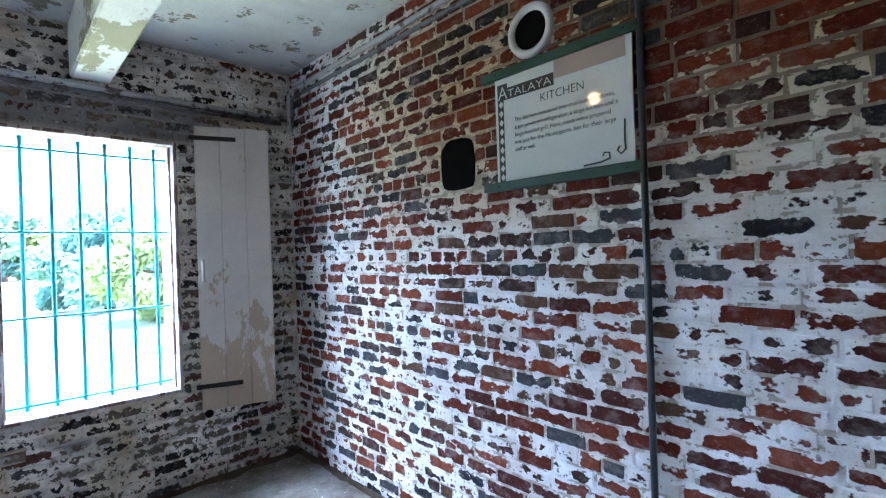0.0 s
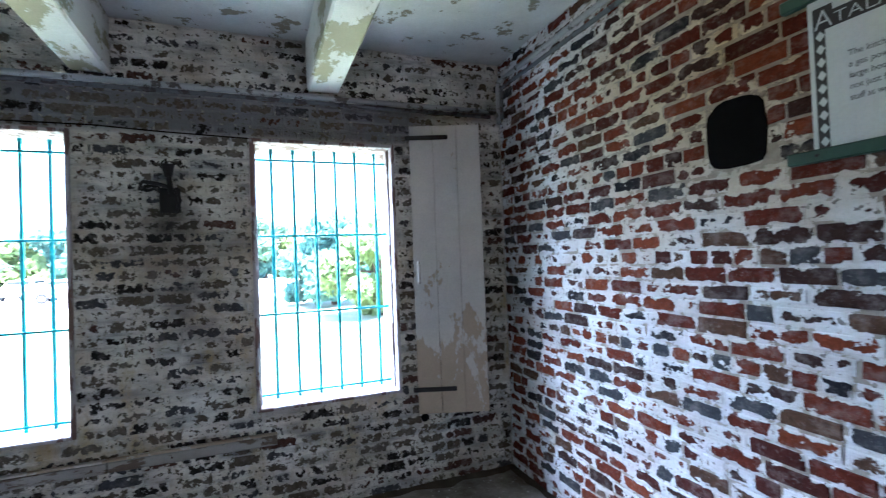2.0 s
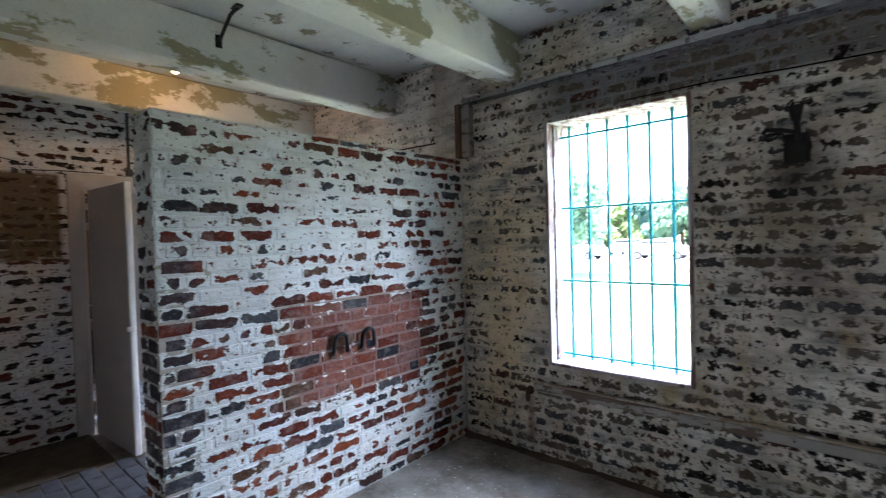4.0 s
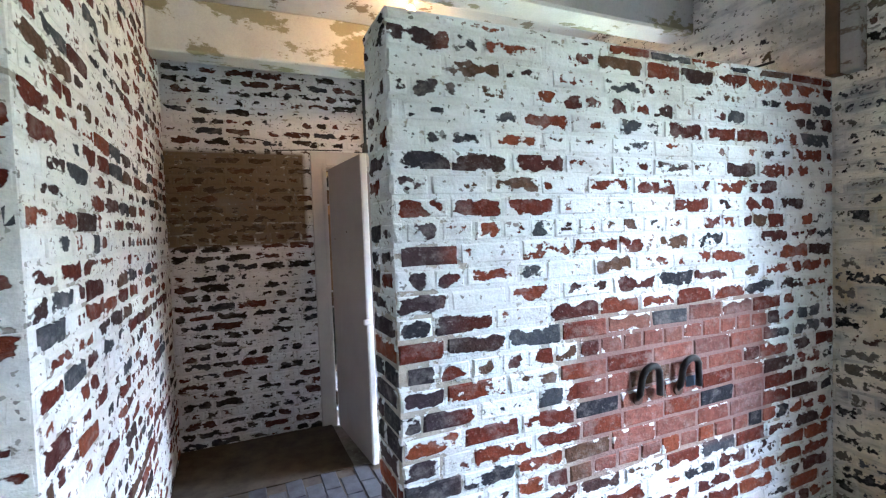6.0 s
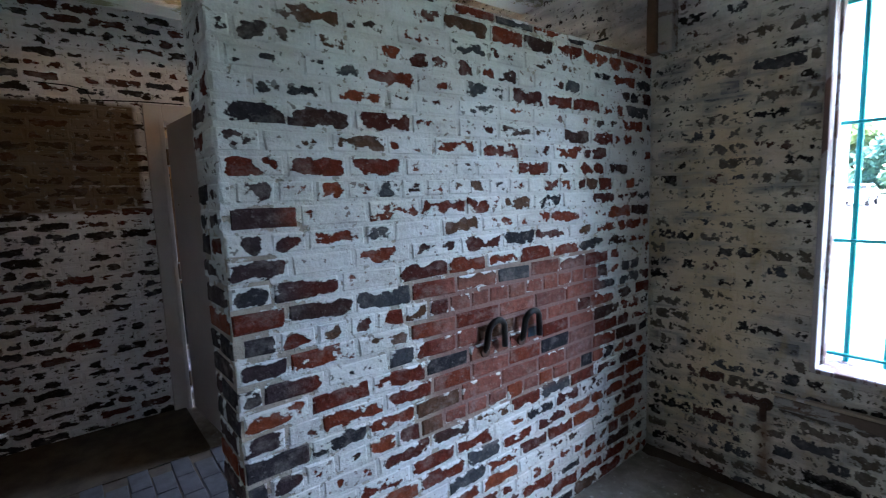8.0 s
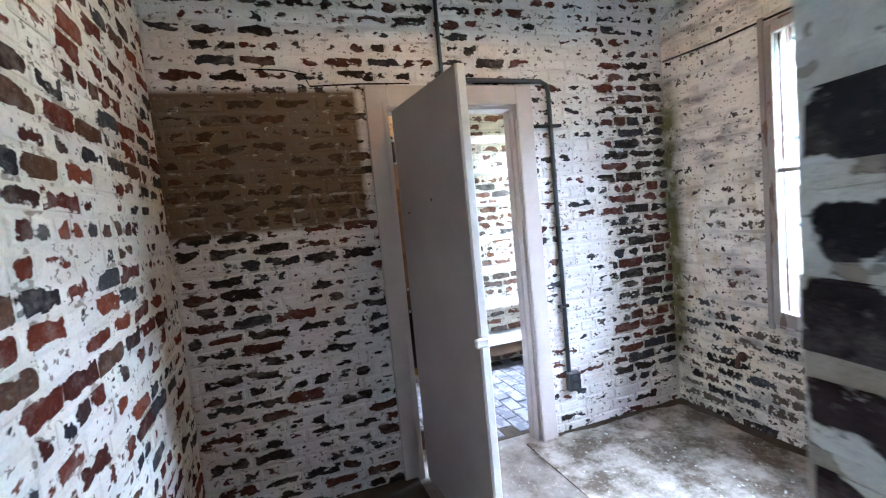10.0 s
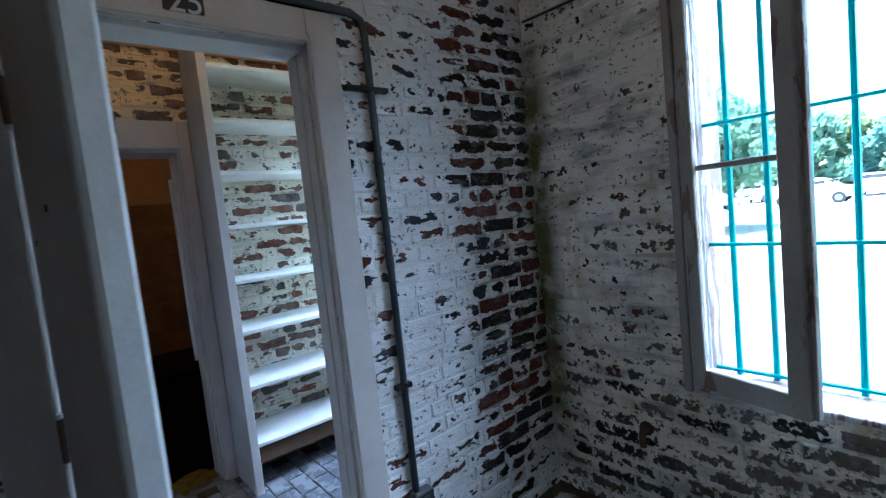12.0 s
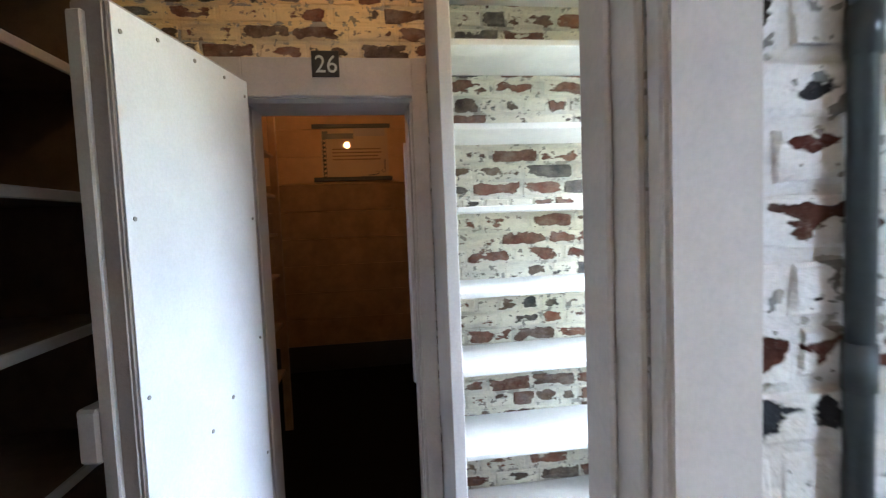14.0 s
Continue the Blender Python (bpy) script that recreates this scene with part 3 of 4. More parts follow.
DOOR25, DOOR26 = (1.54, -0.1, 2.297, 2.025), (1.56, -0.1, 2.203, 1.938)

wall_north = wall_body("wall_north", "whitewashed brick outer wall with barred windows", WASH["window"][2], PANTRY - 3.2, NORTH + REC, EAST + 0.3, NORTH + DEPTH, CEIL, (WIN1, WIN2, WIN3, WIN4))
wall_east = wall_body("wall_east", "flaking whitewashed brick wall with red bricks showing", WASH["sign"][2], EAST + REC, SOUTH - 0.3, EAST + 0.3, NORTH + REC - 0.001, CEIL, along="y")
wall_south = wall_body("wall_south", "plain whitewashed brick wall", WASH["side"][2], PART - 0.3, SOUTH - 0.3, EAST + REC - 0.001, SOUTH, CEIL)
wall_lane = wall_body("wall_lane", "whitewashed brick wall with flaked patches", WASH["side"][2], WEST - 0.12, SOUTH - 0.001, PART, LANE - REC, CEIL)
partition = wall_body("wall_partition", "low whitewashed brick partition with a bare red patch", WASH["stub"][2], PART - 0.23 + REC, 1.27 + REC, PART - REC, NORTH + REC - 0.001, 2.125, along="y")
wall_west = wall_body("wall_west", "whitewashed brick wall with dark flakes and a doorway", WASH["far"][2], WEST - 0.12, LANE - REC + 0.001, WEST - REC, NORTH + REC - 0.001, CEIL, (DOOR25,), along="y")
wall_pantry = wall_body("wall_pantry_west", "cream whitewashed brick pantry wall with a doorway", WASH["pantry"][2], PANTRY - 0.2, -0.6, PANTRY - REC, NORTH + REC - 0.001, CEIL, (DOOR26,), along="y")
wall_pantry_south = wall_body("wall_pantry_south", "plain tan pantry wall", M_ORANGE, PANTRY - REC + 0.001, -0.6, WEST - 0.121, -0.4, CEIL)
wall_dark = wall_body("wall_cold_room_west", "tan painted wall of a dark room", M_ORANGE, PANTRY - 3.0, 0.5, PANTRY - 2.79, NORTH, CEIL, along="y")
wall_dark_s = wall_body("wall_cold_room_south", "tan painted wall of a dark room", M_ORANGE, PANTRY - 2.789, 0.5, PANTRY - 0.201, 0.7, CEIL)

floor = part("floor", box(PANTRY - 3.2, SOUTH - 0.3, -0.15, EAST + 0.3, NORTH + 0.3, 0.0), M_FLOOR)
tagged(floor, "dusty worn concrete floor with pale grit", "floor", kind="structure")
ceiling = part("ceiling", box(PANTRY - 3.2, SOUTH - 0.3, CEIL, EAST + 0.3, NORTH + DEPTH, CEIL + 0.15), M_CEIL)
tagged(ceiling, "white peeling plaster ceiling", "ceiling", kind="structure")

# ---- beams ----
for n, (a, b2) in enumerate(((0.29, 0.485), (-0.93, -0.745), (-2.21, -2.0), (-3.44, -3.25), (-4.66, -4.47))):
    south = SOUTH if a > PART else LANE
    bm = rough_up(box(a, south, 2.6, b2, NORTH - 0.002, CEIL - 0.001, 0.012), 0.006, 5, n)
    tagged(part("beam", bm, M_BEAM), "white painted ceiling beam with peeling paint", "beam", "ceiling beams", "structure")

# ---- windows ----


def bars(wx0, wx1, first, step, levels):
    """The turquoise grille inside a window's opening: uprights from first on, and crossbars at levels."""
    g = thing("window_grille", (wx0 + wx1) / 2, NORTH + 0.17, levels[0], "turquoise painted iron window bars set in the wall", "grille", "window grilles")
    half, mid = (wx1 - wx0) / 2, (wx0 + wx1) / 2
    for z in levels:
        part("crossbar", rod((-half - 0.02, 0, z - levels[0]), (half + 0.02, 0, z - levels[0]), 0.008, sides=8), M_BAR, g)
    x = first
    while x < wx1 - 0.035:
        part("bar", rod((x - mid, 0.015, -0.05), (x - mid, 0.015, levels[-1] - levels[0] + 0.12), 0.0115, sides=8), M_BAR, g)
        x += step
    return g


def window_frame(n, wx0, z0, wx1, z1, sash=False):
    """Lining boards, stop, sill and head of an opening."""
    w = thing("window_%d" % n, (wx0 + wx1) / 2, NORTH, z0, "tall barred window with a peeling white frame", "window", "windows", "structure")
    half, high = (wx1 - wx0) / 2, z1 - z0
    t, out = 0.022, DEPTH - 0.01
    for s in (-1, 1):
        bm = rough_up(box(s * half - (0 if s < 0 else t), -0.012, 0, s * half + (t if s < 0 else 0), out, high, 0.003), 0.0025, 3, n + s)
        part("jamb", bm, M_FRAME, w)
        part("stop", box(s * (half - t) - (0 if s < 0 else 0.012), 0.06, t, s * (half - t) + (0.012 if s < 0 else 0), 0.10, high - t, 0.003), M_FRAME, w)
    part("head", box(-half + t, -0.012, high - t, half - t, out, high - 0.001, 0.003), M_FRAME, w)
    part("window_sill", box(-half + t, -0.02, 0.001, half - t, out + 0.04, t, 0.004), M_FRAME, w, "worn white sill with peeling paint")
    return w


HIGH, LOW = (0.703, 1.209, 1.708, 2.195), (0.703, 1.200, 1.665, 2.180)
for n, (win, first, step, levels) in enumerate(((WIN1, -1.745, 0.132, HIGH), (WIN2, 0.069, 0.135, HIGH), (WIN3, -4.219, 0.124, LOW), (WIN4, -6.17, 0.124, LOW)), 1):
    window_frame(n, *win)
    bars(win[0], win[2], first, step, levels)


def casement(x, y, z, rz, high, wide):
    """A two-pane casement sash, hinged at its left edge, seen from inside."""
    s = thing("casement_sash", x, y, z, "old cream casement sash standing ajar with two panes", "window sash", rz=rz)
    t, d = 0.05, 0.044
    part("stile", box(0, -d, 0, t, 0, high, 0.004), M_SASH, s)
    part("stile", box(wide - t - 0.012, -d, 0, wide, 0, high, 0.004), M_SASH, s)
    part("rebate_bead", box(wide + 0.0005, -d * 0.55, 0.004, wide + 0.014, 0, high - 0.004, 0.003), M_SASH, s)
    part("rail", box(t, -d, 0, wide - t, 0, 0.075, 0.004), M_SASH, s)
    part("rail", box(t, -d, high - t, wide - t, 0, high, 0.004), M_SASH, s)
    part("muntin", box(t, -d * 0.8, high * 0.525 - 0.01, wide - t, -d * 0.2, high * 0.525 + 0.01, 0.003), M_SASH, s)
    for z0, z1 in ((0.075, high * 0.525 - 0.01), (high * 0.525 + 0.01, high - t)):
        g = part("pane", box(t, -d * 0.55, z0, wide - t, -d * 0.45, z1), M_GLASS, s, "clear pane")
        g.visible_shadow = False
    for z1 in (0.22, high - 0.25):
        part("hinge", rod((-0.004, -0.006, z1), (-0.004, -0.006, z1 + 0.07), 0.006, sides=8), M_RUST, s, "small rusty hinge")
    return s


casement(-4.288, NORTH - 0.005, 0.69, -16, 1.54, 0.392)
# the trim strip on the jamb beside the sash
tagged(part("window_trim", rough_up(box(-4.350, NORTH - 0.022, 0.65, -4.320, NORTH - 0.001, 2.29, 0.004), 0.002, 4, 3), M_SASH), "narrow flaking window trim", "trim", kind="structure")

# ---- shutter of the kitchen window ----
sh = thing("window_shutter", 0.94, NORTH - 0.03, 0.505, "off-white wooden shutter with flaking paint, standing open off the wall", "shutter", rz=-20)
for k in range(3):
    w3 = 0.468 / 3
    part("board", rough_up(box(k * w3 + 0.0004, -0.026, 0.0, (k + 1) * w3 - 0.0004, 0, 1.905, 0.003), 0.0015, 3, k), M_SHUTTER, sh)
for z in (0.145, 1.81):
    part("strap_hinge", box(-0.03, -0.036, z, 0.255, -0.027, z + 0.03, 0.004), M_IRON, sh, "black iron strap hinge")
part("handle", tube([(0.035, -0.03, 0.86), (0.035, -0.07, 0.875), (0.035, -0.075, 0.93), (0.035, -0.07, 0.985), (0.035, -0.03, 1.0)], 0.009), M_SHUTTER, sh, "painted pull handle")

# ---- pipes ----


def pipe_run(name, points, r, material, label):
    ob = part(name, tube(points, r, 12), material, smooth=True)
    return tagged(ob, label, "pipe", "pipes")


pipe_run("water_pipe", [(EAST - 0.05, NORTH - 0.035, 2.56), (-2.50, NORTH - 0.035, 2.555)], 0.017, M_PIPE_PALE, "painted iron pipe along the top of the brick wall")
pipe_run("water_pipe", [(EAST - 0.09, NORTH - 0.03, 2.525), (-2.50, NORTH - 0.03, 2.525)], 0.013, M_PIPE, "painted iron pipe along the top of the brick wall")
pipe_run("water_pipe", [(EAST - 0.035, SOUTH + 0.05, 2.80), (EAST - 0.035, NORTH - 0.08, 2.77), (EAST - 0.035, NORTH - 0.06, 2.74), (EAST - 0.035, NORTH - 0.06, 2.47)], 0.016, M_PIPE_PALE, "painted iron pipe under the ceiling")
pipe_run("water_pipe", [(EAST - 0.03, SOUTH + 0.05, 2.74), (EAST - 0.03, NORTH - 0.11, 2.715), (EAST - 0.03, NORTH - 0.10, 2.69), (EAST - 0.03, NORTH - 0.10, 2.50)], 0.013, M_PIPE, "painted iron pipe under the ceiling")
pipe_run("conduit_pipe", [(EAST - 0.022, 0.66, 0.0), (EAST - 0.022, 0.66, 2.70)], 0.0125, M_CONDUIT, "grey steel conduit running up the brick wall")

boxing = thing("pipe_boxing", PART + 0.005, NORTH - 0.002, 2.13, "old wooden boards boxing in the pipes in the corner", "boards")
part("board", rough_up(box(0.002, -0.075, 0, 0.05, 0, 0.40, 0.003), 0.002, 3, 4), M_WOOD, boxing, "dark bare board")
part("board", rough_up(box(0.053, -0.06, 0, 0.125, 0, 0.385, 0.003), 0.002, 3, 6), M_BATTEN, boxing, "grey painted board")

# ---- wooden ledge and iron things on the north wall ----
ledge = thing("wall_ledge", -0.95, NORTH - 0.001, 0.455, "worn painted wooden batten fixed under the windows", "batten")
for k, (x0, x1) in enumerate(((-1.0, 0.148), (0.15, 1.0))):
    part("board", rough_up(box(x0, -0.027, 0, x1, 0, 0.058, 0.006), 0.004, 7, 2 + k), M_BATTEN, ledge)
    part("top_strip", rough_up(box(x0, -0.034, 0.060, x1, 0, 0.072, 0.003), 0.002, 5, 5 + k), M_SHUTTER, ledge, "paler top strip")
for x in (-0.9, -0.35, 0.08, 0.45, 0.92):
    part("nail", rod((x, -0.024, 0.03), (x, -0.034, 0.03), 0.005, sides=8), M_RUST, ledge)
strap = thing("ceiling_bracket", -3.25, 1.893, CEIL, "black iron bracket between beam and ceiling", "bracket")
part("bar", tube([(0.0, 0, -0.13), (0.03, 0, -0.12), (0.17, 0, -0.022), (0.26, 0, -0.012)], 0.011, 8), M_IRON, strap)
part("plate", box(0.001, -0.02, -0.17, 0.008, 0.02, -0.09, 0.002), M_IRON, strap)
part("plate", box(0.22, -0.02, -0.012, 0.30, 0.02, -0.001, 0.002), M_IRON, strap)
br = thing("wall_bracket", -0.47, NORTH, 1.95, "blackened iron lamp bracket on the brick wall", "bracket")
part("plate", box(-0.06, -0.014, -0.11, 0.045, 0, 0.03, 0.006), M_IRON, br)
part("upright", tube([(0.0, -0.012, 0.0), (0.0, -0.04, 0.03), (-0.005, -0.05, 0.09)], 0.014), M_IRON, br)
part("cup", rod((-0.006, -0.05, 0.085), (-0.008, -0.05, 0.155), 0.018, None, 14, 0.034), M_IRON, br)
part("arm", tube([(0.0, -0.03, 0.03), (-0.06, -0.07, 0.045), (-0.12, -0.10, 0.05), (-0.135, -0.10, 0.03)], 0.011), M_IRON, br)
part("arm", tube([(0.03, -0.012, -0.09), (0.045, -0.03, -0.04), (0.03, -0.04, 0.03)], 0.009), M_IRON, br)
for x, z in ((-1.985, 0.45), (-4.525, 0.44)):
    st = thing("pipe_stub", x, NORTH, z, "rusty cut-off pipe end sticking out of the wall", "pipe stub", "pipe stubs")
    part("stub", tube([(0, 0, 0), (0, -0.035, 0.002), (0.004, -0.05, -0.012), (0.006, -0.052, -0.06)], 0.014), M_RUST, st, smooth=True)
    part("flange", rod((0, 0.0, 0), (0, -0.008, 0.0), 0.03), M_RUST, st)
for x, z in ((0.99, 0.46),):
    # black peg in place of the small hole's dark inside
    tagged(part("wall_hole", rod((x, NORTH + 0.03, z), (x, NORTH - 0.003, z), 0.028, sides=14), M_UNLIT), "small dark round hole in the brick wall", "hole")

# ---- the kitchen sign on the east wall ----


def info_sign(x, y, z, rz, white, dark, title="", lines=()):
    """A panel between two green rails. Local x runs along the sign, -y is its face."""
    s = thing("information_sign", x, y, z, "white information panel held between dark green wooden rails", "sign", "signs", rz=rz)
    for z0 in (0.0, 0.505):
        part("rail", box(-0.392, -0.03, z0, 0.352, 0, z0 + 0.04, 0.004), dark, s, "dark painted wooden rail")
        for x0 in (-0.30, 0.30):
            part("screw", rod((x0, -0.030, z0 + 0.02), (x0, -0.033, z0 + 0.02), 0.005, sides=8), M_IRON, s)
    p = part("panel", box(-0.315, -0.016, 0.0405, 0.323, -0.008, 0.5045), white, s, "glossy printed panel")
    part("black_band", box(-0.30, -0.0175, 0.405, -0.005, -0.0164, 0.457), M_INK, s)
    part("black_strip", box(-0.30, -0.0175, 0.041, -0.268, -0.0164, 0.4045), M_INK, s)
    part("faded_patch", box(-0.002, -0.0175, 0.428, 0.300, -0.0164, 0.504), M_PINK, s)
    r = random.Random(3)
    for k in range(9):
        c = (-0.281, 0.06 + 0.041 * k)
        bm = bmesh.new()
        vs = [bm.verts.new((c[0] + dx * 0.013, -0.0182, c[1] + dz * 0.016)) for dx, dz in ((-1, 0), (0, -1), (1, 0), (0, 1))]
        bm.faces.new(vs)
        part("diamond", bm, white, s)
    part("black_corner", box(-0.30, -0.0175, 0.4572, -0.245, -0.0164, 0.478), M_INK, s)
    if title:
        writing("lettering", "A", 0.085, pose(-0.297, -0.0185, 0.409, 90, 0, 0), white, s, width=0.05, thin=0.0012)
        writing("lettering", "TALAYA", 0.05, pose(-0.243, -0.0185, 0.412, 90, 0, 0), white, s, width=0.225, thin=0.0008)
        writing("title", title, 0.05, pose(-0.075, -0.0168, 0.352, 90, 0, 0), M_INK, s, width=0.20, thin=0.0006)
    for k, (line, wd) in enumerate(lines):
        if line:
            writing("text_line", line, 0.026, pose(-0.21, -0.0168, 0.298 - 0.033 * k, 90, 0, 0), M_INK, s, width=wd, thin=0.0001)
        else:
            part("text_line", box(-0.21, -0.0175, 0.30 - 0.033 * k, -0.21 + wd, -0.0164, 0.312 - 0.033 * k), M_BROWN, s)
    part("scroll", tube([(0.29, -0.017, 0.20), (0.287, -0.017, 0.13), (0.29, -0.017, 0.09), (0.272, -0.017, 0.075), (0.258, -0.017, 0.09), (0.268, -0.017, 0.105)], 0.0035, 6), M_INK, s)
    part("scroll", tube([(0.12, -0.017, 0.052), (0.19, -0.017, 0.056), (0.228, -0.017, 0.066), (0.226, -0.017, 0.088), (0.206, -0.017, 0.09), (0.2, -0.017, 0.078)], 0.0035, 6), M_INK, s)
    return s


# local x runs south along the wall as it is read, so the sign is turned to face west
info_sign(EAST - 0.006, 1.013, 1.785, -90, M_PANEL, M_GREEN, "KITCHEN", (
    ("The kitchen contained two coal-burning stoves,", 0.465), ("a gas powered refrigerator, a large ice box and a", 0.475),
    ("large hooded grill. Here, meals were prepared", 0.445), ("not just for the Huntingtons, but for their large", 0.465), ("staff as well", 0.10)))

# the flue ring and the hole beside the sign
ring = thing("flue_ring", EAST, 1.135, 2.46, "whitish mortar ring round a black flue hole in the wall", "flue opening")
bm = bmesh.new()
N = 32
prof = ((0.118, 0.004), (0.112, -0.02), (0.095, -0.024), (0.082, -0.012), (0.082, 0.02))
rings = [[bm.verts.new((dx, q * math.cos(k * math.tau / N) * 1.0, q * math.sin(k * math.tau / N))) for k in range(N)] for q, dx in prof]
for ra, rb in zip(rings, rings[1:]):
    for k in range(N):
        bm.faces.new((ra[k], rb[k], rb[(k + 1) % N], ra[(k + 1) % N]))
part("collar", rough_up(bm, 0.004, 1, 1), M_CEIL, ring, smooth=True)
# flat black disc in place of the flue's unlit depth
part("dark_inside", rod((-0.006, 0, 0), (0.02, 0, 0), 0.084, sides=32), M_UNLIT, ring)
bm = bmesh.new()
outline = []
for k in range(22):
    a = k * math.tau / 22
    q = 1.0 + 0.10 * noise.noise(Vector((math.cos(a) * 2.2, math.sin(a) * 2.2, 5)))
    ca, sa = math.cos(a), math.sin(a)
    outline.append((q * 0.118 * math.copysign(abs(ca) ** 0.6, ca), q * 0.13 * math.copysign(abs(sa) ** 0.6, sa)))
front = [bm.verts.new((-0.004, y, z)) for y, z in outline]
back = [bm.verts.new((0.03, y, z)) for y, z in outline]
bm.faces.new(front[::-1])
for k in range(22):
    bm.faces.new((front[k], front[(k + 1) % 22], back[(k + 1) % 22], back[k]))
# black plug in place of the broken hole's unlit depth
hole = part("wall_opening", bm, M_UNLIT)
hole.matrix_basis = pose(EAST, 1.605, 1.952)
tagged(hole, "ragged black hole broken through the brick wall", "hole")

# ---- hooks on the partition ----
for y in (2.217, 2.423):
    hk = thing("iron_hook", PART, y, 0.90, "black iron pipe hook sticking out of the bare brick patch", "hook", "iron hooks")
    arc = [(0.0, -0.046, -0.035), (0.016, -0.046, -0.015), (0.022, -0.045, 0.02)]
    arc += [(0.024 + 0.008 * math.sin(a), -0.043 * math.cos(a), 0.042 + 0.043 * math.sin(a)) for a in [k * math.pi / 8 for k in range(9)]]
    arc += [(0.024, 0.045, 0.01), (0.022, 0.046, -0.03)]
    part("bend", tube(arc, 0.0125, 10), M_IRON, hk, smooth=True)
    part("socket", rod((0.0, -0.046, -0.035), (0.010, -0.046, -0.035), 0.022), M_RUST, hk, "rusty wall socket")
    part("wet_patch", box(0.0005, 0.0, -0.035, 0.0035, 0.08, 0.004), M_BLUE_GREY, hk) if y > 2.3 else None

# ---- bare bulbs ----


def bulb_lamp(x, y, z, drop, label, glow=M_BULB):
    """A lampholder on the ceiling or a beam with a bare bulb under it."""
    l = thing("bare_bulb_lamp", x, y, z, label, "lamp", "bare bulbs")
    part("ceiling_rose", rod((0, 0, 0), (0, 0, -0.02), 0.05, sides=24), M_CASING, l)
    part("cord", rod((0, 0, -0.02), (0, 0, -drop), 0.004, sides=8), M_INK, l)
    part("socket", rod((0, 0, -drop), (0, 0, -drop - 0.05), 0.018, sides=16), M_CASING, l)
    bm = bmesh.new()
    bmesh.ops.create_uvsphere(bm, u_segments=20, v_segments=14, radius=0.03)
    for v in bm.verts:
        if v.co.z > 0:
            v.co.z *= 1.5
            v.co.x *= 1 - v.co.z * 8
            v.co.y *= 1 - v.co.z * 8
        v.co.z -= drop + 0.085
    part("bulb", bm, glow, l, "glowing warm glass bulb", True)
    return l


bulb_lamp(0.387, 1.50, 2.599, 0.021, "bare glowing bulb in a holder under a ceiling beam")
bulb_lamp(-3.97, 1.90, CEIL, 0.03, "bare glowing bulb in a holder on the passage ceiling", M_BULB_STRONG)
bulb_lamp(-5.8, 2.25, CEIL, 0.10, "bare glowing bulb hanging from the pantry ceiling", M_BULB_STRONG)
bulb_lamp(-7.8, 1.724, CEIL, 0.40, "bare glowing bulb hanging in the dark room", M_BULB_COLD)

# ---- doorway 25 ----


def casing_round(name, x, side, y0, y1, z1, wide, parent_label, deep, north=None):
    """Moulded boards round a doorway on the face of a wall that looks towards +x (side 1)."""
    d = thing(name, x, (y0 + y1) / 2, 0, parent_label, "door frame", "door frames", "structure")
    h = (y1 - y0) / 2
    t = 0.024 * side
    for s in (-1, 1):
        a, b3 = sorted((s * h, s * (h + (wide if s < 0 or north is None else north))))
        part("casing", box(min(0, t), a, 0, max(0, t), b3, z1 + wide, 0.003), M_CASING, d)
        a, b3 = sorted((s * (h - 0.002), s * (h + 0.028)))
        part("moulding", box(min(t, t * 1.5), a, 0, max(t, t * 1.5), b3, z1 + 0.028, 0.005, segs=2), M_CASING, d)
    part("casing", box(min(0, t), -h, z1, max(0, t), h, z1 + wide, 0.003), M_CASING, d)
    part("moulding", box(min(t, t * 1.5), -h + 0.002, z1 - 0.002, max(t, t * 1.5), h - 0.002, z1 + 0.028, 0.005, segs=2), M_CASING, d)
    for s in (-1, 1):
        a, b3 = sorted((s * h, s * (h - 0.01)))
        part("jamb", box(-deep, a, 0, -0.001, b3, z1, 0.002), M_CASING, d)
        a, b3 = sorted((s * (h - 0.01), s * (h - 0.018)))
        part("stop", box(-deep + 0.02, a, 0, -0.045, b3, z1 - 0.02, 0.003), M_CASING, d)
    part("head", box(-deep, -h + 0.01, z1 - 0.02, -0.001, h - 0.01, z1, 0.002), M_CASING, d)
    return d


door_1 = casing_round("door_1", WEST + 0.001, 1, DOOR25[0] - 0.001, DOOR25[2] + 0.001, DOOR25[3], 0.108, "cream painted door frame with plain boards", 0.125)
door_2 = casing_round("door_2", PANTRY + 0.001, 1, DOOR26[0] - 0.001, DOOR26[2] + 0.001, 1.94, 0.15, "cream painted door frame of the cold room", 0.215, 0.060)
part("strike", box(0.0, 0.372, 0.98, 0.004, 0.378, 1.06), M_STEEL, door_1)


def number_plate(y, z, x, text):
    p = thing("number_plate", x, y, z, "small black plate with the white number " + text, "sign", "number plates", rz=90)
    part("plate", box(-0.052, -0.006, -0.05, 0.052, 0, 0.05, 0.002), M_INK, p)
    writing("digits", text, 0.094, pose(-0.041, -0.0068, -0.033, 90, 0, 0), M_PANEL, p, width=0.082)
    return p


number_plate(1.945, 2.085, WEST + 0.026, "25")
number_plate(1.873, 2.063, PANTRY + 0.026, "26")


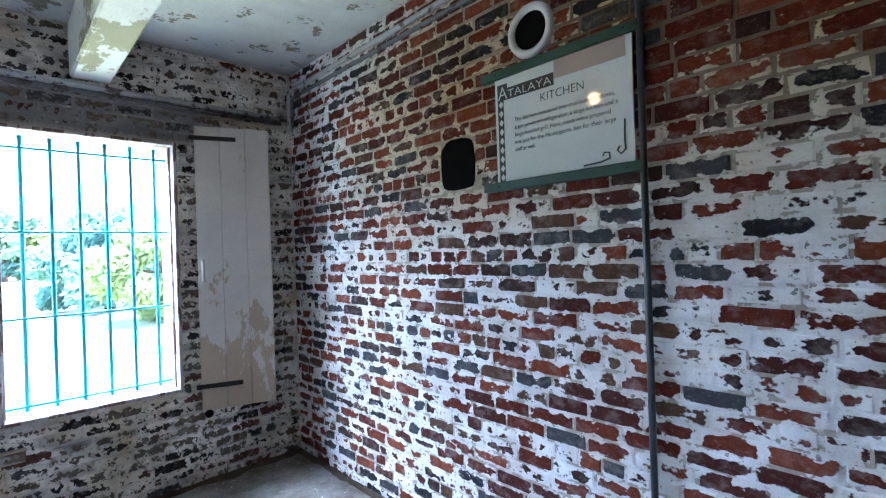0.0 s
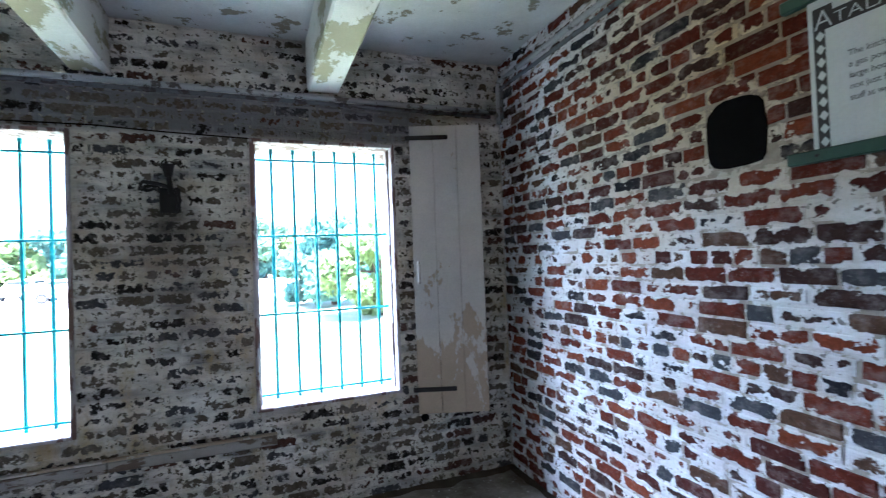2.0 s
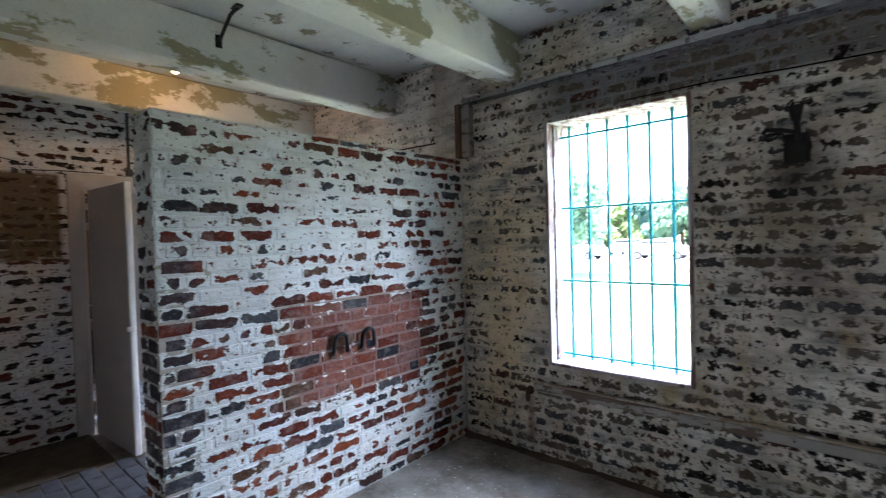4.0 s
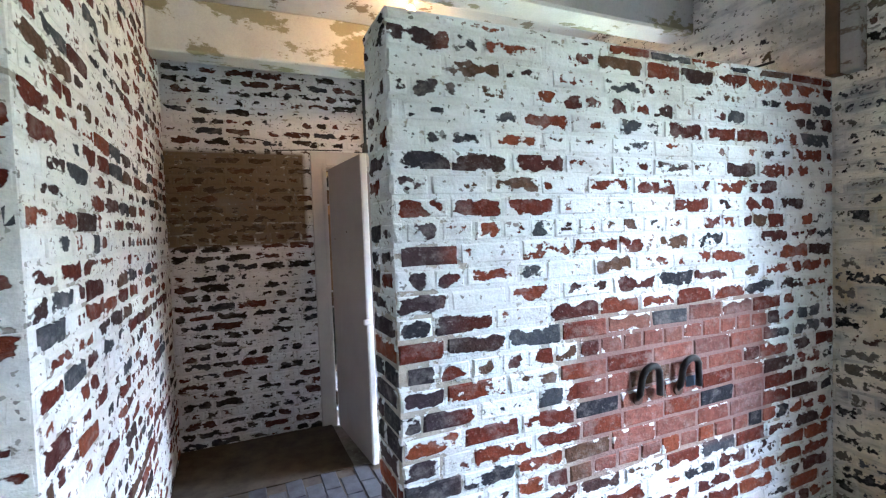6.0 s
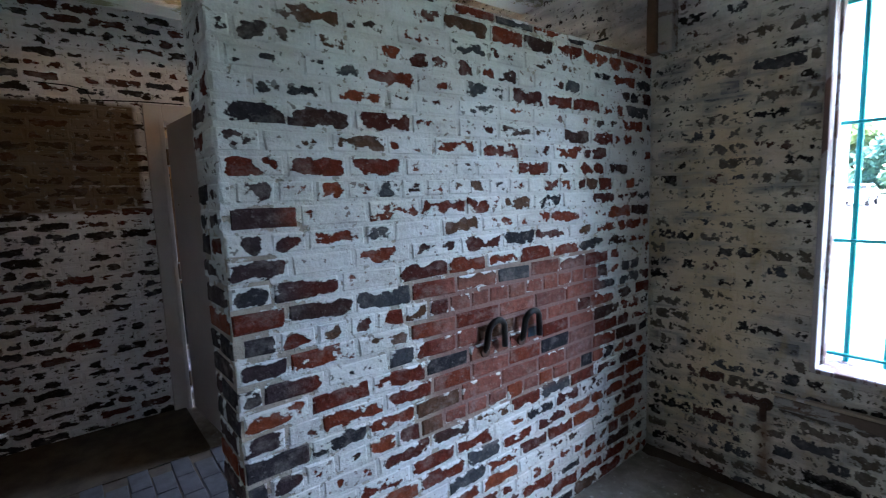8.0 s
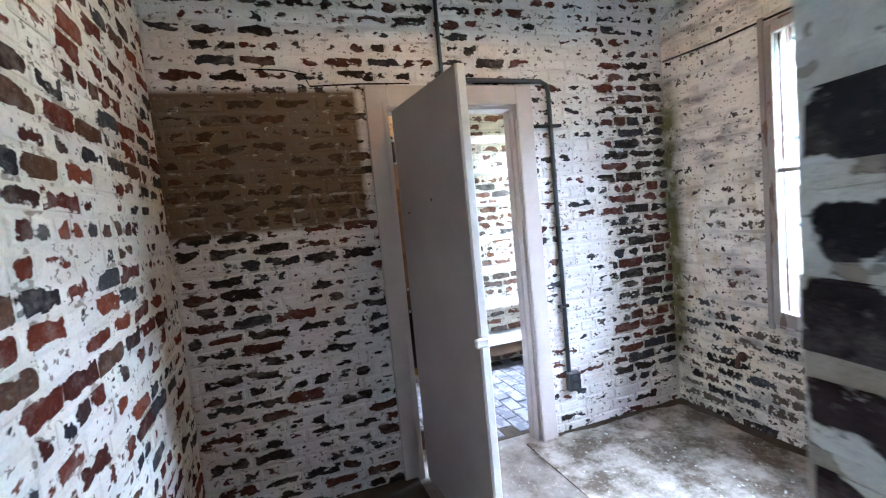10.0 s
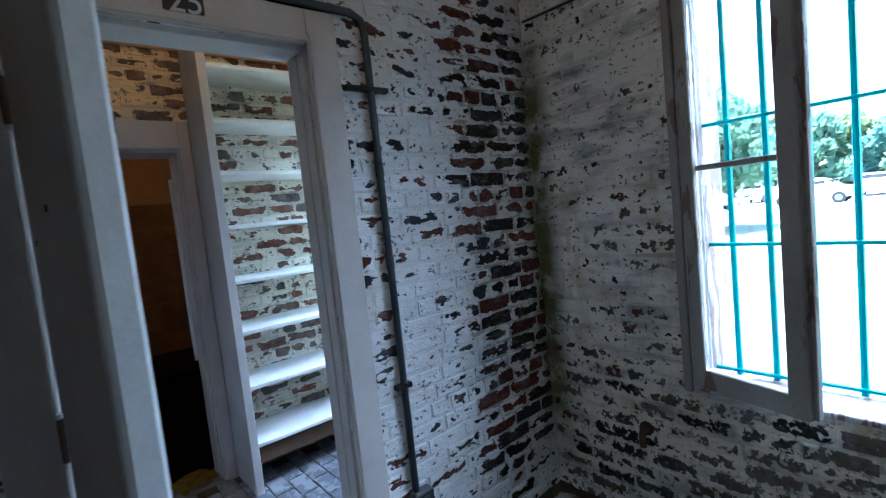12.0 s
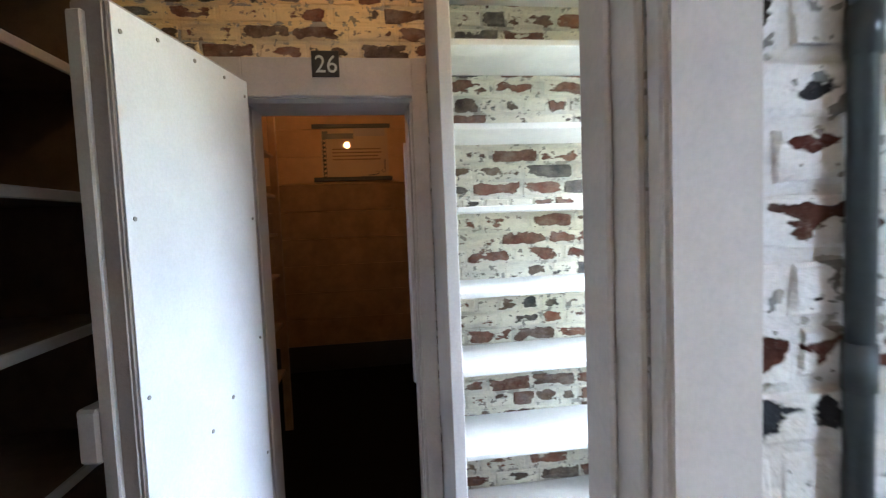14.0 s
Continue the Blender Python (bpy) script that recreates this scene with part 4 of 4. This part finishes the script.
def door_leaf(x, y, rz, wide, high, thick, face, edge, label, screws=False, z=0.012):
    """A leaf hinged at its local origin; it reaches along +x, its face looks to -y."""
    d = thing("door_leaf", x, y, z, label, "door", "door leaves", rz=rz)
    part("panel", box(0, -thick, 0, wide, 0, high, 0.003), edge, d)
    part("face", box(0.002, -thick - 0.004, 0.004, wide - 0.003, -thick + 0.0005, high - 0.004, 0.001), face, d)
    part("lipping", box(wide, -thick * 0.9, 0.0, wide + 0.005, -thick * 0.1, high, 0.002), edge, d)
    return d


leaf = door_leaf(-4.958, 1.599, 4.2, 0.755, 1.985, 0.042, M_DOOR, M_SHELF, "grey-beige painted door standing wide open into the room")
part("latch_block", box(0.756, -0.068, 0.908, 0.780, -0.012, 0.942, 0.005), M_SHELF, leaf, "white painted latch block")
for z in (0.16, 0.935, 1.72):
    part("hinge", rod((-0.006, -0.052, z), (-0.006, -0.052, z + 0.105), 0.0085, sides=10), M_WOOD, leaf, "brown rusted butt hinge")
    for dz in (-0.012, 0.107):
        part("hinge_pin", rod((-0.006, -0.052, z + dz), (-0.006, -0.052, z + dz + 0.011), 0.006, sides=8), M_STEEL, leaf, "bright steel hinge pin")
for x, z in ((0.42, 1.50), (0.12, 1.45)):
    part("screw", rod((x, -0.0455, z), (x, -0.049, z), 0.006, sides=8), M_RUST, leaf)

hinge = Vector((PANTRY + 0.03, 1.575, 0))
tip = Vector((-5.82, 1.43, 0))
d26 = (tip - hinge)
# beige edge given the darker door paint to carry its shade
leaf2 = door_leaf(hinge.x, hinge.y, math.degrees(math.atan2(d26.y, d26.x)), d26.length, 1.99, 0.09, M_DOOR, M_DOOR, "thick cold room door clad in white sheet, standing open")
part("white_sheet", box(0.004, 0.0005, 0.01, d26.length - 0.004, 0.006, 1.98, 0.001), M_WHITE, leaf2, "white sheet cladding")
part("rebate", box(d26.length + 0.0005, -0.09, 0.02, d26.length + 0.02, -0.05, 1.96, 0.004), M_CASING, leaf2)
part("latch", box(d26.length - 0.07, -0.15, 0.86, d26.length + 0.025, -0.092, 1.0, 0.008), M_CASING, leaf2, "painted latch casing")
for k in range(5):
    for x in (0.03, d26.length - 0.03):
        part("screw", rod((x, 0.006, 0.10 + 0.455 * k), (x, 0.009, 0.10 + 0.455 * k), 0.006, sides=8), M_CHROME, leaf2)
for k in range(1, 4):
    part("screw", rod((d26.length * k / 4, 0.006, 1.95), (d26.length * k / 4, 0.009, 1.95), 0.006, sides=8), M_CHROME, leaf2)
for x, z in ((0.25, 0.86), (0.38, 0.80)):
    part("screw", rod((x, 0.006, z), (x, 0.009, z), 0.007, sides=8), M_CHROME, leaf2)

# ---- conduit and outlet on the west wall ----
cx = WEST + 0.016
con = thing("electric_conduit", cx, 2.524, 0.39, "dark grey steel conduit down to a wall socket", "conduit")
part("pipe", tube([(0, 0, 0), (0, 0, 1.70), (0, -0.01, 1.745), (0, -0.05, 1.765), (0, -0.64, 1.775)], 0.0135, 10), M_CONDUIT, con, smooth=True)
part("pipe", tube([(0, -0.66, 1.775), (0, -0.66, 2.52)], 0.0115, 10), M_CONDUIT, con, smooth=True)
part("junction", box(-0.012, -0.685, 1.745, 0.03, -0.635, 1.805, 0.005), M_CONDUIT, con)
part("clip", box(-0.014, -0.105, 1.498, 0.014, 0.07, 1.516, 0.003), M_IRON, con, "black iron pipe bracket")
part("clip", box(-0.014, -0.04, 0.41, 0.0155, 0.03, 0.43, 0.003), M_IRON, con, "black iron pipe clip")
for z in (0.86, 1.2):
    part("coupling", rod((0, 0, z), (0, 0, z + 0.05), 0.0155, sides=12), M_CONDUIT, con, smooth=True)
out = thing("wall_socket", WEST, 2.545, 0.335, "grey surface-mounted wall socket with two outlets", "socket")
part("box", box(0, -0.042, -0.06, 0.045, 0.042, 0.06, 0.006), M_GREY, out)
part("cover", box(0.0452, -0.039, -0.056, 0.049, 0.039, 0.056, 0.002), M_INK, out)
for z in (-0.026, 0.026):
    part("outlet", rod((0.049, 0, z), (0.053, 0, z), 0.018, sides=16), M_CONDUIT, out)

# ---- pantry shelves ----


def shelf_unit(y0, y1, x_back, depth, heights, label, posts):
    s = thing("pantry_shelves", x_back, (y0 + y1) / 2, 0, label, "shelves", "pantry shelves")
    h = (y1 - y0) / 2
    for z in heights:
        part("shelf", box(0.004, -h + 0.0445, z - 0.022, depth, h, z, 0.003), M_SHELF, s)
    for side, wide in posts:
        part("upright", box(0.004, side * h - (0 if side < 0 else wide), 0.0, depth + 0.006, side * h + (wide if side < 0 else 0), CEIL - 0.002, 0.003), M_CASING, s)
    part("kickboard", box(0.004, -h + 0.0445, 0.16, depth - 0.03, h, 0.262, 0.003), M_WOOD, s, "dark bare wooden board")
    part("cleat", box(0.004, -h + 0.0445, 2.33, 0.03, h, 2.40, 0.003), M_WOOD, s)
    return s


shelf_unit(2.268, 3.40, PANTRY, 0.34, (0.285, 0.608, 0.912, 1.189, 1.486, 1.769, 2.05, 2.33), "white painted pantry shelves, empty, against whitewashed brick", ((-1, 0.044),))


def deep_shelves(x0, x1, y0, y1, heights):
    """Broad boards along the south side of the pantry between two end panels."""
    s = thing("pantry_shelves", (x0 + x1) / 2, y0, 0, "empty pantry shelves, coloured dark brown for shade with edges pale for light", "shelves", "pantry shelves")
    h, d = (x1 - x0) / 2, y1 - y0
    # dark boards and back carry the corner's shade, pale edges the window light
    for z in heights:
        board = part("shelf", box(-h + 0.021, 0.013, z - 0.03, h - 0.021, d - 0.012, z, 0.003), M_WOOD, s)
        part("front_edge", box(-h + 0.021, d - 0.0115, z - 0.034, h - 0.021, d, z + 0.001, 0.004), M_CASING, board, "front edge coloured pale for window light")
    for a in (-h, h - 0.02):
        part("end_panel", box(a, 0.013, 0, a + 0.02, d - 0.002, 2.5, 0.003), M_WOOD, s)
    part("back_board", box(-h, 0, 0, h, 0.012, 2.5, 0.002), M_WOOD, s)
    return s


deep_shelves(PANTRY + 0.006, WEST - 0.135, 0.60, 1.10, (0.30, 0.72, 1.15, 1.58, 1.985, 2.36))

for y0, y1 in ((0.9, 2.266), (2.314, 3.40)):
    tagged(part("trim", rough_up(box(PANTRY + 0.0005, y0, 2.478, PANTRY + 0.022, y1, CEIL - 0.002, 0.004), 0.002, 5, y0), M_ORANGE), "tan painted boards along the top of the pantry wall", "trim", kind="structure")

# ---- the cold room behind ----
COLD = PANTRY - 2.79
# panel tan and rails black to carry the dark room's dim light
info_sign(COLD + 0.018, 1.87, 1.857, 90, M_PANEL_DIM, M_INK, lines=[("", wd) for wd in (0.46, 0.47, 0.44, 0.46)])
strip = thing("edge_board", PANTRY - 0.23, 2.178, 0.69, "white painted board fixed inside the door frame", "board")
part("board", box(-0.03, 0.0, 0, 0.0, 0.022, 1.11, 0.003), M_WHITE, strip)
part("board", box(-0.03, 0.025, 0, 0.0, 0.045, 1.11, 0.003), M_CASING, strip)
bm = bmesh.new()
bmesh.ops.create_grid(bm, x_segments=14, y_segments=12, size=0.5)
for v in bm.verts:
    ridge = noise.noise(Vector((v.co.x * 4, v.co.y * 5, 3)))
    v.co = Vector((v.co.x * 0.20 + 0.03 * ridge, v.co.y * 0.22 + 0.02 * noise.noise(v.co * 6), max(0.0, 0.035 + 0.045 * ridge) * max(0.0, 1 - 3.4 * v.co.length_squared)))
rag = part("floor_rag", bm, M_YELLOW, smooth=True)
rag.matrix_basis = pose(-6.64, 2.055, 0.014, 0, 0, 20)
tagged(rag, "crumpled dull yellow rag lying by the door frame", "rag")
rack = thing("cold_room_rack", PANTRY - 1.2, 1.05, 0, "dark wooden slatted rack in an unlit room", "rack")
for z in (0.45, 0.78, 1.12, 1.40, 1.66, 1.93):
    part("shelf", box(-0.23, -0.34, z - 0.02, 0.9, 0.32, z, 0.003), M_BROWN, rack)
for x in (-0.27, 0.9):
    part("post", box(x, 0.29, 0, x + 0.038, 0.34, 2.3, 0.003), M_BROWN, rack)

# black colour stands in for the shade on the cold room floor
cold_floor = part("floor_cold_room", box(PANTRY - 2.78, 0.71, -0.02, PANTRY - 0.21, NORTH - 0.01, 0.008), M_UNLIT)
tagged(cold_floor, "floor of the dark room, coloured black for its lack of light", "floor", kind="structure")
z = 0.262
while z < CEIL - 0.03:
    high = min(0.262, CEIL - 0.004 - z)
    # two-tone boards; the darker lower tone also carries the bulb light's fall-off
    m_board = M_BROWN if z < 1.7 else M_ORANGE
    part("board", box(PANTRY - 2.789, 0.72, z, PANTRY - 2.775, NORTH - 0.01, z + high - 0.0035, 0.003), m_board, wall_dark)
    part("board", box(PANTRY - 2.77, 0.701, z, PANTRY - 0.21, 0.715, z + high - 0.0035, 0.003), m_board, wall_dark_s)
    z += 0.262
# wall foot in black: the room's dimness put into the colour
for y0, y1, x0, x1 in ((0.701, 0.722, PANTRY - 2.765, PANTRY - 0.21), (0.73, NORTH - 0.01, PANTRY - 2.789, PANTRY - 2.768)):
    tagged(part("baseboard", box(x0, y0, 0.009, x1, y1, 0.259, 0.004), M_INK), "foot of the dark room's wall, coloured black for the dimness", "baseboard", kind="structure")

# ---- floors ----
dirt = part("floor_dirt", rough_up(box(WEST - 0.003, LANE - 0.003, -0.02, -4.25, 1.5, 0.012, 0.0), 0.004, 6, 5), M_EARTH)
tagged(dirt, "brown dirt strip along the foot of the wall", "floor", kind="structure")


def pave(name, x0, x1, y0, y1, label, seed, material=M_PAVER, most=300):
    """Grey brick pavers in running bond, each a piece."""
    r = random.Random(seed)
    bed = part(name, box(x0, y0, -0.03, x1, y1, 0.003), M_EARTH)
    tagged(bed, label, "floor", kind="structure")
    shapes = [brick_mesh(0.198, 0.096, r, material, "paver") for _ in range(6)]
    count, row, y = 0, 0, y0
    while y + 0.1 <= y1 + 0.001:
        x = x0 + (0.102 if row % 2 else 0.0)
        while x + 0.2 <= x1 + 0.001 and count < most:
            ob = new("paver", r.choice(shapes))
            ob.parent = bed
            ob.matrix_basis = pose(x + 0.1, y + 0.05, 0.011 + r.uniform(-0.002, 0.002), r.uniform(-0.7, 0.7), r.uniform(-0.7, 0.7), r.uniform(-1, 1))
            count += 1
            x += 0.205
        row += 1
        y += 0.103
    return bed


pave("floor_pavers", -4.25, -2.83, LANE, 2.2, "grey brick pavers laid in rows", 4)
pave("floor_pantry_pavers", PANTRY + 0.02, WEST - 0.13, 0.9, 3.38, "grey brick pavers on the pantry floor, coloured pale for window glare", 5, M_PAVER_GLARE)



def dirt_bank(p, q, inward, wide, seed):
    """A ragged low bank of dirt along the foot of a wall from p to q."""
    bm = bmesh.new()
    p, q, inward = Vector((*p, 0)), Vector((*q, 0)), Vector((*inward, 0))
    n = max(8, int((q - p).length / 0.05))
    rows = []
    for i in range(n + 1):
        c = p.lerp(q, i / n)
        w = wide * (0.75 + 0.9 * noise.noise(c * 5 + Vector((seed, 0, 0))) + 0.3 * noise.noise(c * 19))
        w = max(w, 0.012)
        rows.append([bm.verts.new(c + inward * w * f + Vector((0, 0, h * (1 + 0.5 * noise.noise(c * 14 + Vector((0, f, 0))))))) for f, h in ((-0.02, 0.022), (0.3, 0.015), (0.65, 0.007), (1.0, 0.0008), (1.05, -0.004))])
    for a, b3 in zip(rows, rows[1:]):
        for k in range(4):
            bm.faces.new((a[k], a[k + 1], b3[k + 1], b3[k]))
    bmesh.ops.recalc_face_normals(bm, faces=bm.faces[:])
    tagged(part("floor_dirt", bm, M_EARTH, smooth=True), "brown dirt swept against the foot of the wall", "floor", kind="structure")


dirt_bank((WEST, 2.42), (WEST, NORTH), (1, 0), 0.06, 1)
dirt_bank((WEST, NORTH), (PART - 0.23, NORTH), (0, -1), 0.10, 2)
dirt_bank((PART, NORTH), (EAST, NORTH), (0, -1), 0.06, 4)
dirt_bank((EAST, -1.0), (EAST, NORTH), (-1, 0), 0.045, 5)


def flakes(x0, x1, y0, y1, count, seed):
    """Fallen chips of whitewash on the floor."""
    r = random.Random(seed)
    pts, faces = [], []
    for k in range(count):
        x, y, q, a = r.uniform(x0, x1), r.uniform(y0, y1), r.uniform(0.003, 0.010), r.uniform(0, 6)
        n = len(pts)
        for i in range(5):
            b3 = a + i * math.tau / 5
            pts.append((x + q * math.cos(b3) * r.uniform(0.6, 1.2), y + q * math.sin(b3) * r.uniform(0.6, 1.2), 0.004 + (0.008 if x < -2.6 else 0) + r.uniform(0, 0.004)))
        faces.append(tuple(range(n, n + 5)))
    me = bpy.data.meshes.new("paint_flakes")
    me.from_pydata(pts, [], faces)
    me.materials.append(M_CEIL)
    tagged(new("paint_flakes", me), "fallen chips of white paint scattered on the floor", "debris", kind="stuff")


grit = part("floor_grit", rough_up(box(WEST - 0.002, 2.2, -0.02, PART - 0.23, NORTH + 0.002, 0.008), 0.003, 8, 9), M_GRIT)
tagged(grit, "brown dirt and pale grit on the floor by the window", "floor", kind="structure")
flakes(-4.9, -2.9, 2.3, 3.3, 260, 1)
flakes(-2.5, 1.55, 2.3, 3.32, 260, 2)
pipe_run("wall_cable", [(WEST + 0.02, NORTH - 0.008, 2.28), (-4.6, NORTH - 0.008, 2.268), (-3.4, NORTH - 0.008, 2.30), (PART - 0.25, NORTH - 0.008, 2.29)], 0.006, M_INK, "thin black cable along the top of the brick wall")

for line in ([(0, 0.90, 2.215), (0, 1.06, 2.211), (0, 1.14, 2.193), (0, 1.165, 2.134), (0, 1.42, 2.146), (0, 1.68, 2.148)], [(0, 2.05, 2.148), (0, 2.30, 2.147), (0, 2.50, 2.152)]):
    tagged(part("wall_crack", tube([(WEST + 0.001, y, z) for _, y, z in line], 0.004, 6), M_UNLIT), "dark stepped crack in the whitewashed wall", "crack", kind="structure")
tagged(part("wall_crack", tube([(-1.3, NORTH - 0.001, 2.315), (-0.84, NORTH - 0.001, 2.317), (-0.5, NORTH - 0.001, 2.30), (-0.06, NORTH - 0.001, 2.287)], 0.004, 6), M_UNLIT), "dark crack along the lintel", "crack", kind="structure")

# ---- outdoors ----
base = part("foundation", box(PANTRY - 3.2, SOUTH - 0.3, -0.42, EAST + 0.3, NORTH + DEPTH, -0.151), M_GRIT)
tagged(base, "rough masonry foundation under the house", "foundation", kind="structure")
ground = part("ground", box(-300, -300, -0.6, 300, 600, -0.4), M_GRASS)
tagged(ground, "bright mown grass field", "grass", kind="structure")
lot = part("road", box(-120, 30, -0.396, 4, 62, -0.39), M_LOT)
tagged(lot, "pale gravel car park", "road", kind="structure")


def tree(x, y, high, wide, trunk, leaf, seed, label, low=0.25, leaves=2600, size=0.16):
    """A tapered trunk with limbs and a crown of small leaf clumps in uneven clusters."""
    r = random.Random(seed)
    t = thing("tree", x, y, -0.4, label, "tree", "trees")
    bm = rod((0, 0, 0), (r.uniform(-0.2, 0.2), 0, high * 0.6), trunk, None, 10, trunk * 0.45)
    blobs = []
    for k in range(16):
        a, q = r.uniform(0, math.tau), wide * r.uniform(0.15, 0.85)
        z = high * r.uniform(low, 0.9)
        q *= 1.0 - 0.5 * max(0, z / high - 0.55) / 0.45
        c = Vector((q * math.cos(a), q * math.sin(a), z))
        blobs.append((c, wide * r.uniform(0.22, 0.42)))
        if k < 8:
            rod((0, 0, high * r.uniform(0.2, 0.5)), c, trunk * 0.35, bm, 6, trunk * 0.1)
    part("trunk", bm, M_BARK, t)
    pts, faces = [], []
    for k in range(leaves):
        c, q = blobs[k % len(blobs)]
        d = Vector((r.gauss(0, 1), r.gauss(0, 1), r.gauss(0, 0.75))).normalized() * q * r.uniform(0.15, 1.05)
        p = c + d
        if p.z < high * low * 0.5:
            continue
        u = Vector((r.gauss(0, 1), r.gauss(0, 1), r.gauss(0, 1))).normalized()
        v = u.orthogonal().normalized() * size * r.uniform(0.5, 1.2)
        u = u * size * r.uniform(0.6, 1.5)
        n = len(pts)
        pts += [tuple(p - u), tuple(p + v * 0.6), tuple(p + u), tuple(p - v * 0.6)]
        faces.append((n, n + 1, n + 2, n + 3))
    me = bpy.data.meshes.new("crown")
    me.from_pydata(pts, [], faces)
    me.materials.append(leaf)
    c = new("crown", me)
    c.parent = t
    return t


tree(3.9, 16.5, 3.9, 2.0, 0.14, M_LEAF[1], 11, "yellow-green bushy tree on the lawn", 0.04, 15000, 0.15)
tree(3.2, 22.0, 3.7, 2.6, 0.2, M_LEAF[2], 12, "dark green spreading tree on the lawn", 0.12, 15000, 0.2)
tree(-10.6, 21.0, 4.6, 2.8, 0.16, M_LEAF[0], 13, "thin-trunked tree beside the car park", 0.45, 7000, 0.17)
tree(-16.0, 30.0, 5.0, 3.2, 0.2, M_LEAF[0], 14, "green tree beside the car park", 0.4, 7000, 0.2)
r = random.Random(21)
for k in range(38):
    x = -95 + 3.6 * k + r.uniform(-1.5, 1.5)
    tree(x, 70 + r.uniform(-4, 8), r.uniform(6.3, 8.5), r.uniform(3.5, 4.8), 0.3, M_LEAF[k % 3], 30 + k, "leafy green tree in a line of trees", 0.02, 5000, 0.6)


def car(x, y, rz, paint, label):
    c = thing("parked_car", x, y, -0.39, label, "car", "parked cars", rz=rz)
    bm = bmesh.new()
    side = ((-2.2, 0.35), (-2.2, 0.85), (-1.3, 0.98), (-0.7, 1.42), (0.9, 1.45), (1.7, 1.0), (2.15, 0.9), (2.2, 0.35))
    l = [bm.verts.new((px, -0.85 + (0.12 if pz > 1.1 else 0), pz)) for px, pz in side]
    q = [bm.verts.new((px, 0.85 - (0.12 if pz > 1.1 else 0), pz)) for px, pz in side]
    bm.faces.new(l)
    bm.faces.new(q[::-1])
    for k in range(8):
        bm.faces.new((l[k], q[k], q[(k + 1) % 8], l[(k + 1) % 8]))
    bmesh.ops.recalc_face_normals(bm, faces=bm.faces[:])
    bmesh.ops.bevel(bm, geom=bm.edges[:], offset=0.05, segments=2, affect="EDGES")
    part("body", bm, paint, c)
    for s in (-1, 1):
        part("side_window", box(-0.75, s * 0.80 - 0.01, 1.02, 1.1, s * 0.80 + 0.01, 1.34, 0.01), M_CARGLASS, c)
        for px in (-1.35, 1.35):
            w = part("wheel", rod((px, s * 0.72, 0.32), (px, s * 0.88, 0.32), 0.32, sides=18), M_TYRE, c)
            part("rim", rod((px, s * 0.86, 0.32), (px, s * 0.89, 0.32), 0.19, sides=14), M_GREY, w)
    part("windscreen", box(-1.12, -0.66, 1.05, -0.78, 0.66, 1.36, 0.02), M_CARGLASS, c)
    return c


for k, (x, y, rz) in enumerate(((-30, 44, 8), (-26.5, 44, 5), (-23, 44.5, 0), (-19.5, 44, 4), (-16, 44, 0), (-12.6, 44, 2), (-9, 43.5, 0), (-5.4, 44, 5), (-1.5, 44, 0), (-17, 36, 90), (-11, 37, 90))):
    car(x, y, 90 + rz, M_CARS[(k * 3) % 4 if k % 2 else 0], ("white", "dark", "red", "silver")[(k * 3) % 4 if k % 2 else 0] + " car standing on the pale car park")

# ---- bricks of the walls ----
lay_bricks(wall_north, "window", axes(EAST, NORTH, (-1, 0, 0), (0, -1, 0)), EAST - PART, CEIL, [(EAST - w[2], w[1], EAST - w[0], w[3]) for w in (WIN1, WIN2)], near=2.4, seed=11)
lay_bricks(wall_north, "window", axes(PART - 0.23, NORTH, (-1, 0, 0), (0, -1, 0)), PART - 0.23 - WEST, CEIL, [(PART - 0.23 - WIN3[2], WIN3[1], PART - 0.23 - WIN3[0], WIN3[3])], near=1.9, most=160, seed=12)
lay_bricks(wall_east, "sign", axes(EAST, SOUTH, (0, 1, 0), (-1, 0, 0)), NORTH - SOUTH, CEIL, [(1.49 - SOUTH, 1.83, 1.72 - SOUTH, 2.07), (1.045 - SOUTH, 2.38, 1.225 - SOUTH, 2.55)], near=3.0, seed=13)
lay_bricks(partition, "stub", axes(PART, 1.27, (0, 1, 0), (1, 0, 0)), NORTH - 1.27, 2.125, near=0.8, seed=14)
lay_bricks(partition, "stub", axes(PART - 0.23, 1.27, (1, 0, 0), (0, -1, 0)), 0.23, 2.125, near=0.1, seed=15, header_every=2)
lay_bricks(partition, "stub", axes(PART - 0.23, NORTH, (0, -1, 0), (-1, 0, 0)), NORTH - 1.27, 2.125, near=0.8, most=0, seed=16)
lay_bricks(wall_west, "far", axes(WEST, LANE, (0, 1, 0), (1, 0, 0)), NORTH - LANE, CEIL, [(DOOR25[0] - LANE, 0, DOOR25[2] - LANE, DOOR25[3])], near=1.2, seed=17)
lay_bricks(wall_lane, "side", axes(PART, LANE, (-1, 0, 0), (0, 1, 0)), PART - WEST, CEIL, near=1.2, seed=18)
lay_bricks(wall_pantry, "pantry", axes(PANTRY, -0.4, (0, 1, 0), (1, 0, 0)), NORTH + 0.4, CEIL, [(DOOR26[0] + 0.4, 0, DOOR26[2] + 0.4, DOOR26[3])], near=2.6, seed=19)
lay_bricks(wall_lane, "side", axes(PART, SOUTH, (0, 1, 0), (1, 0, 0)), LANE - SOUTH, CEIL, most=0, seed=20)
lay_bricks(wall_south, "side", axes(PART, SOUTH, (1, 0, 0), (0, 1, 0)), EAST - PART, CEIL, most=0, seed=21)
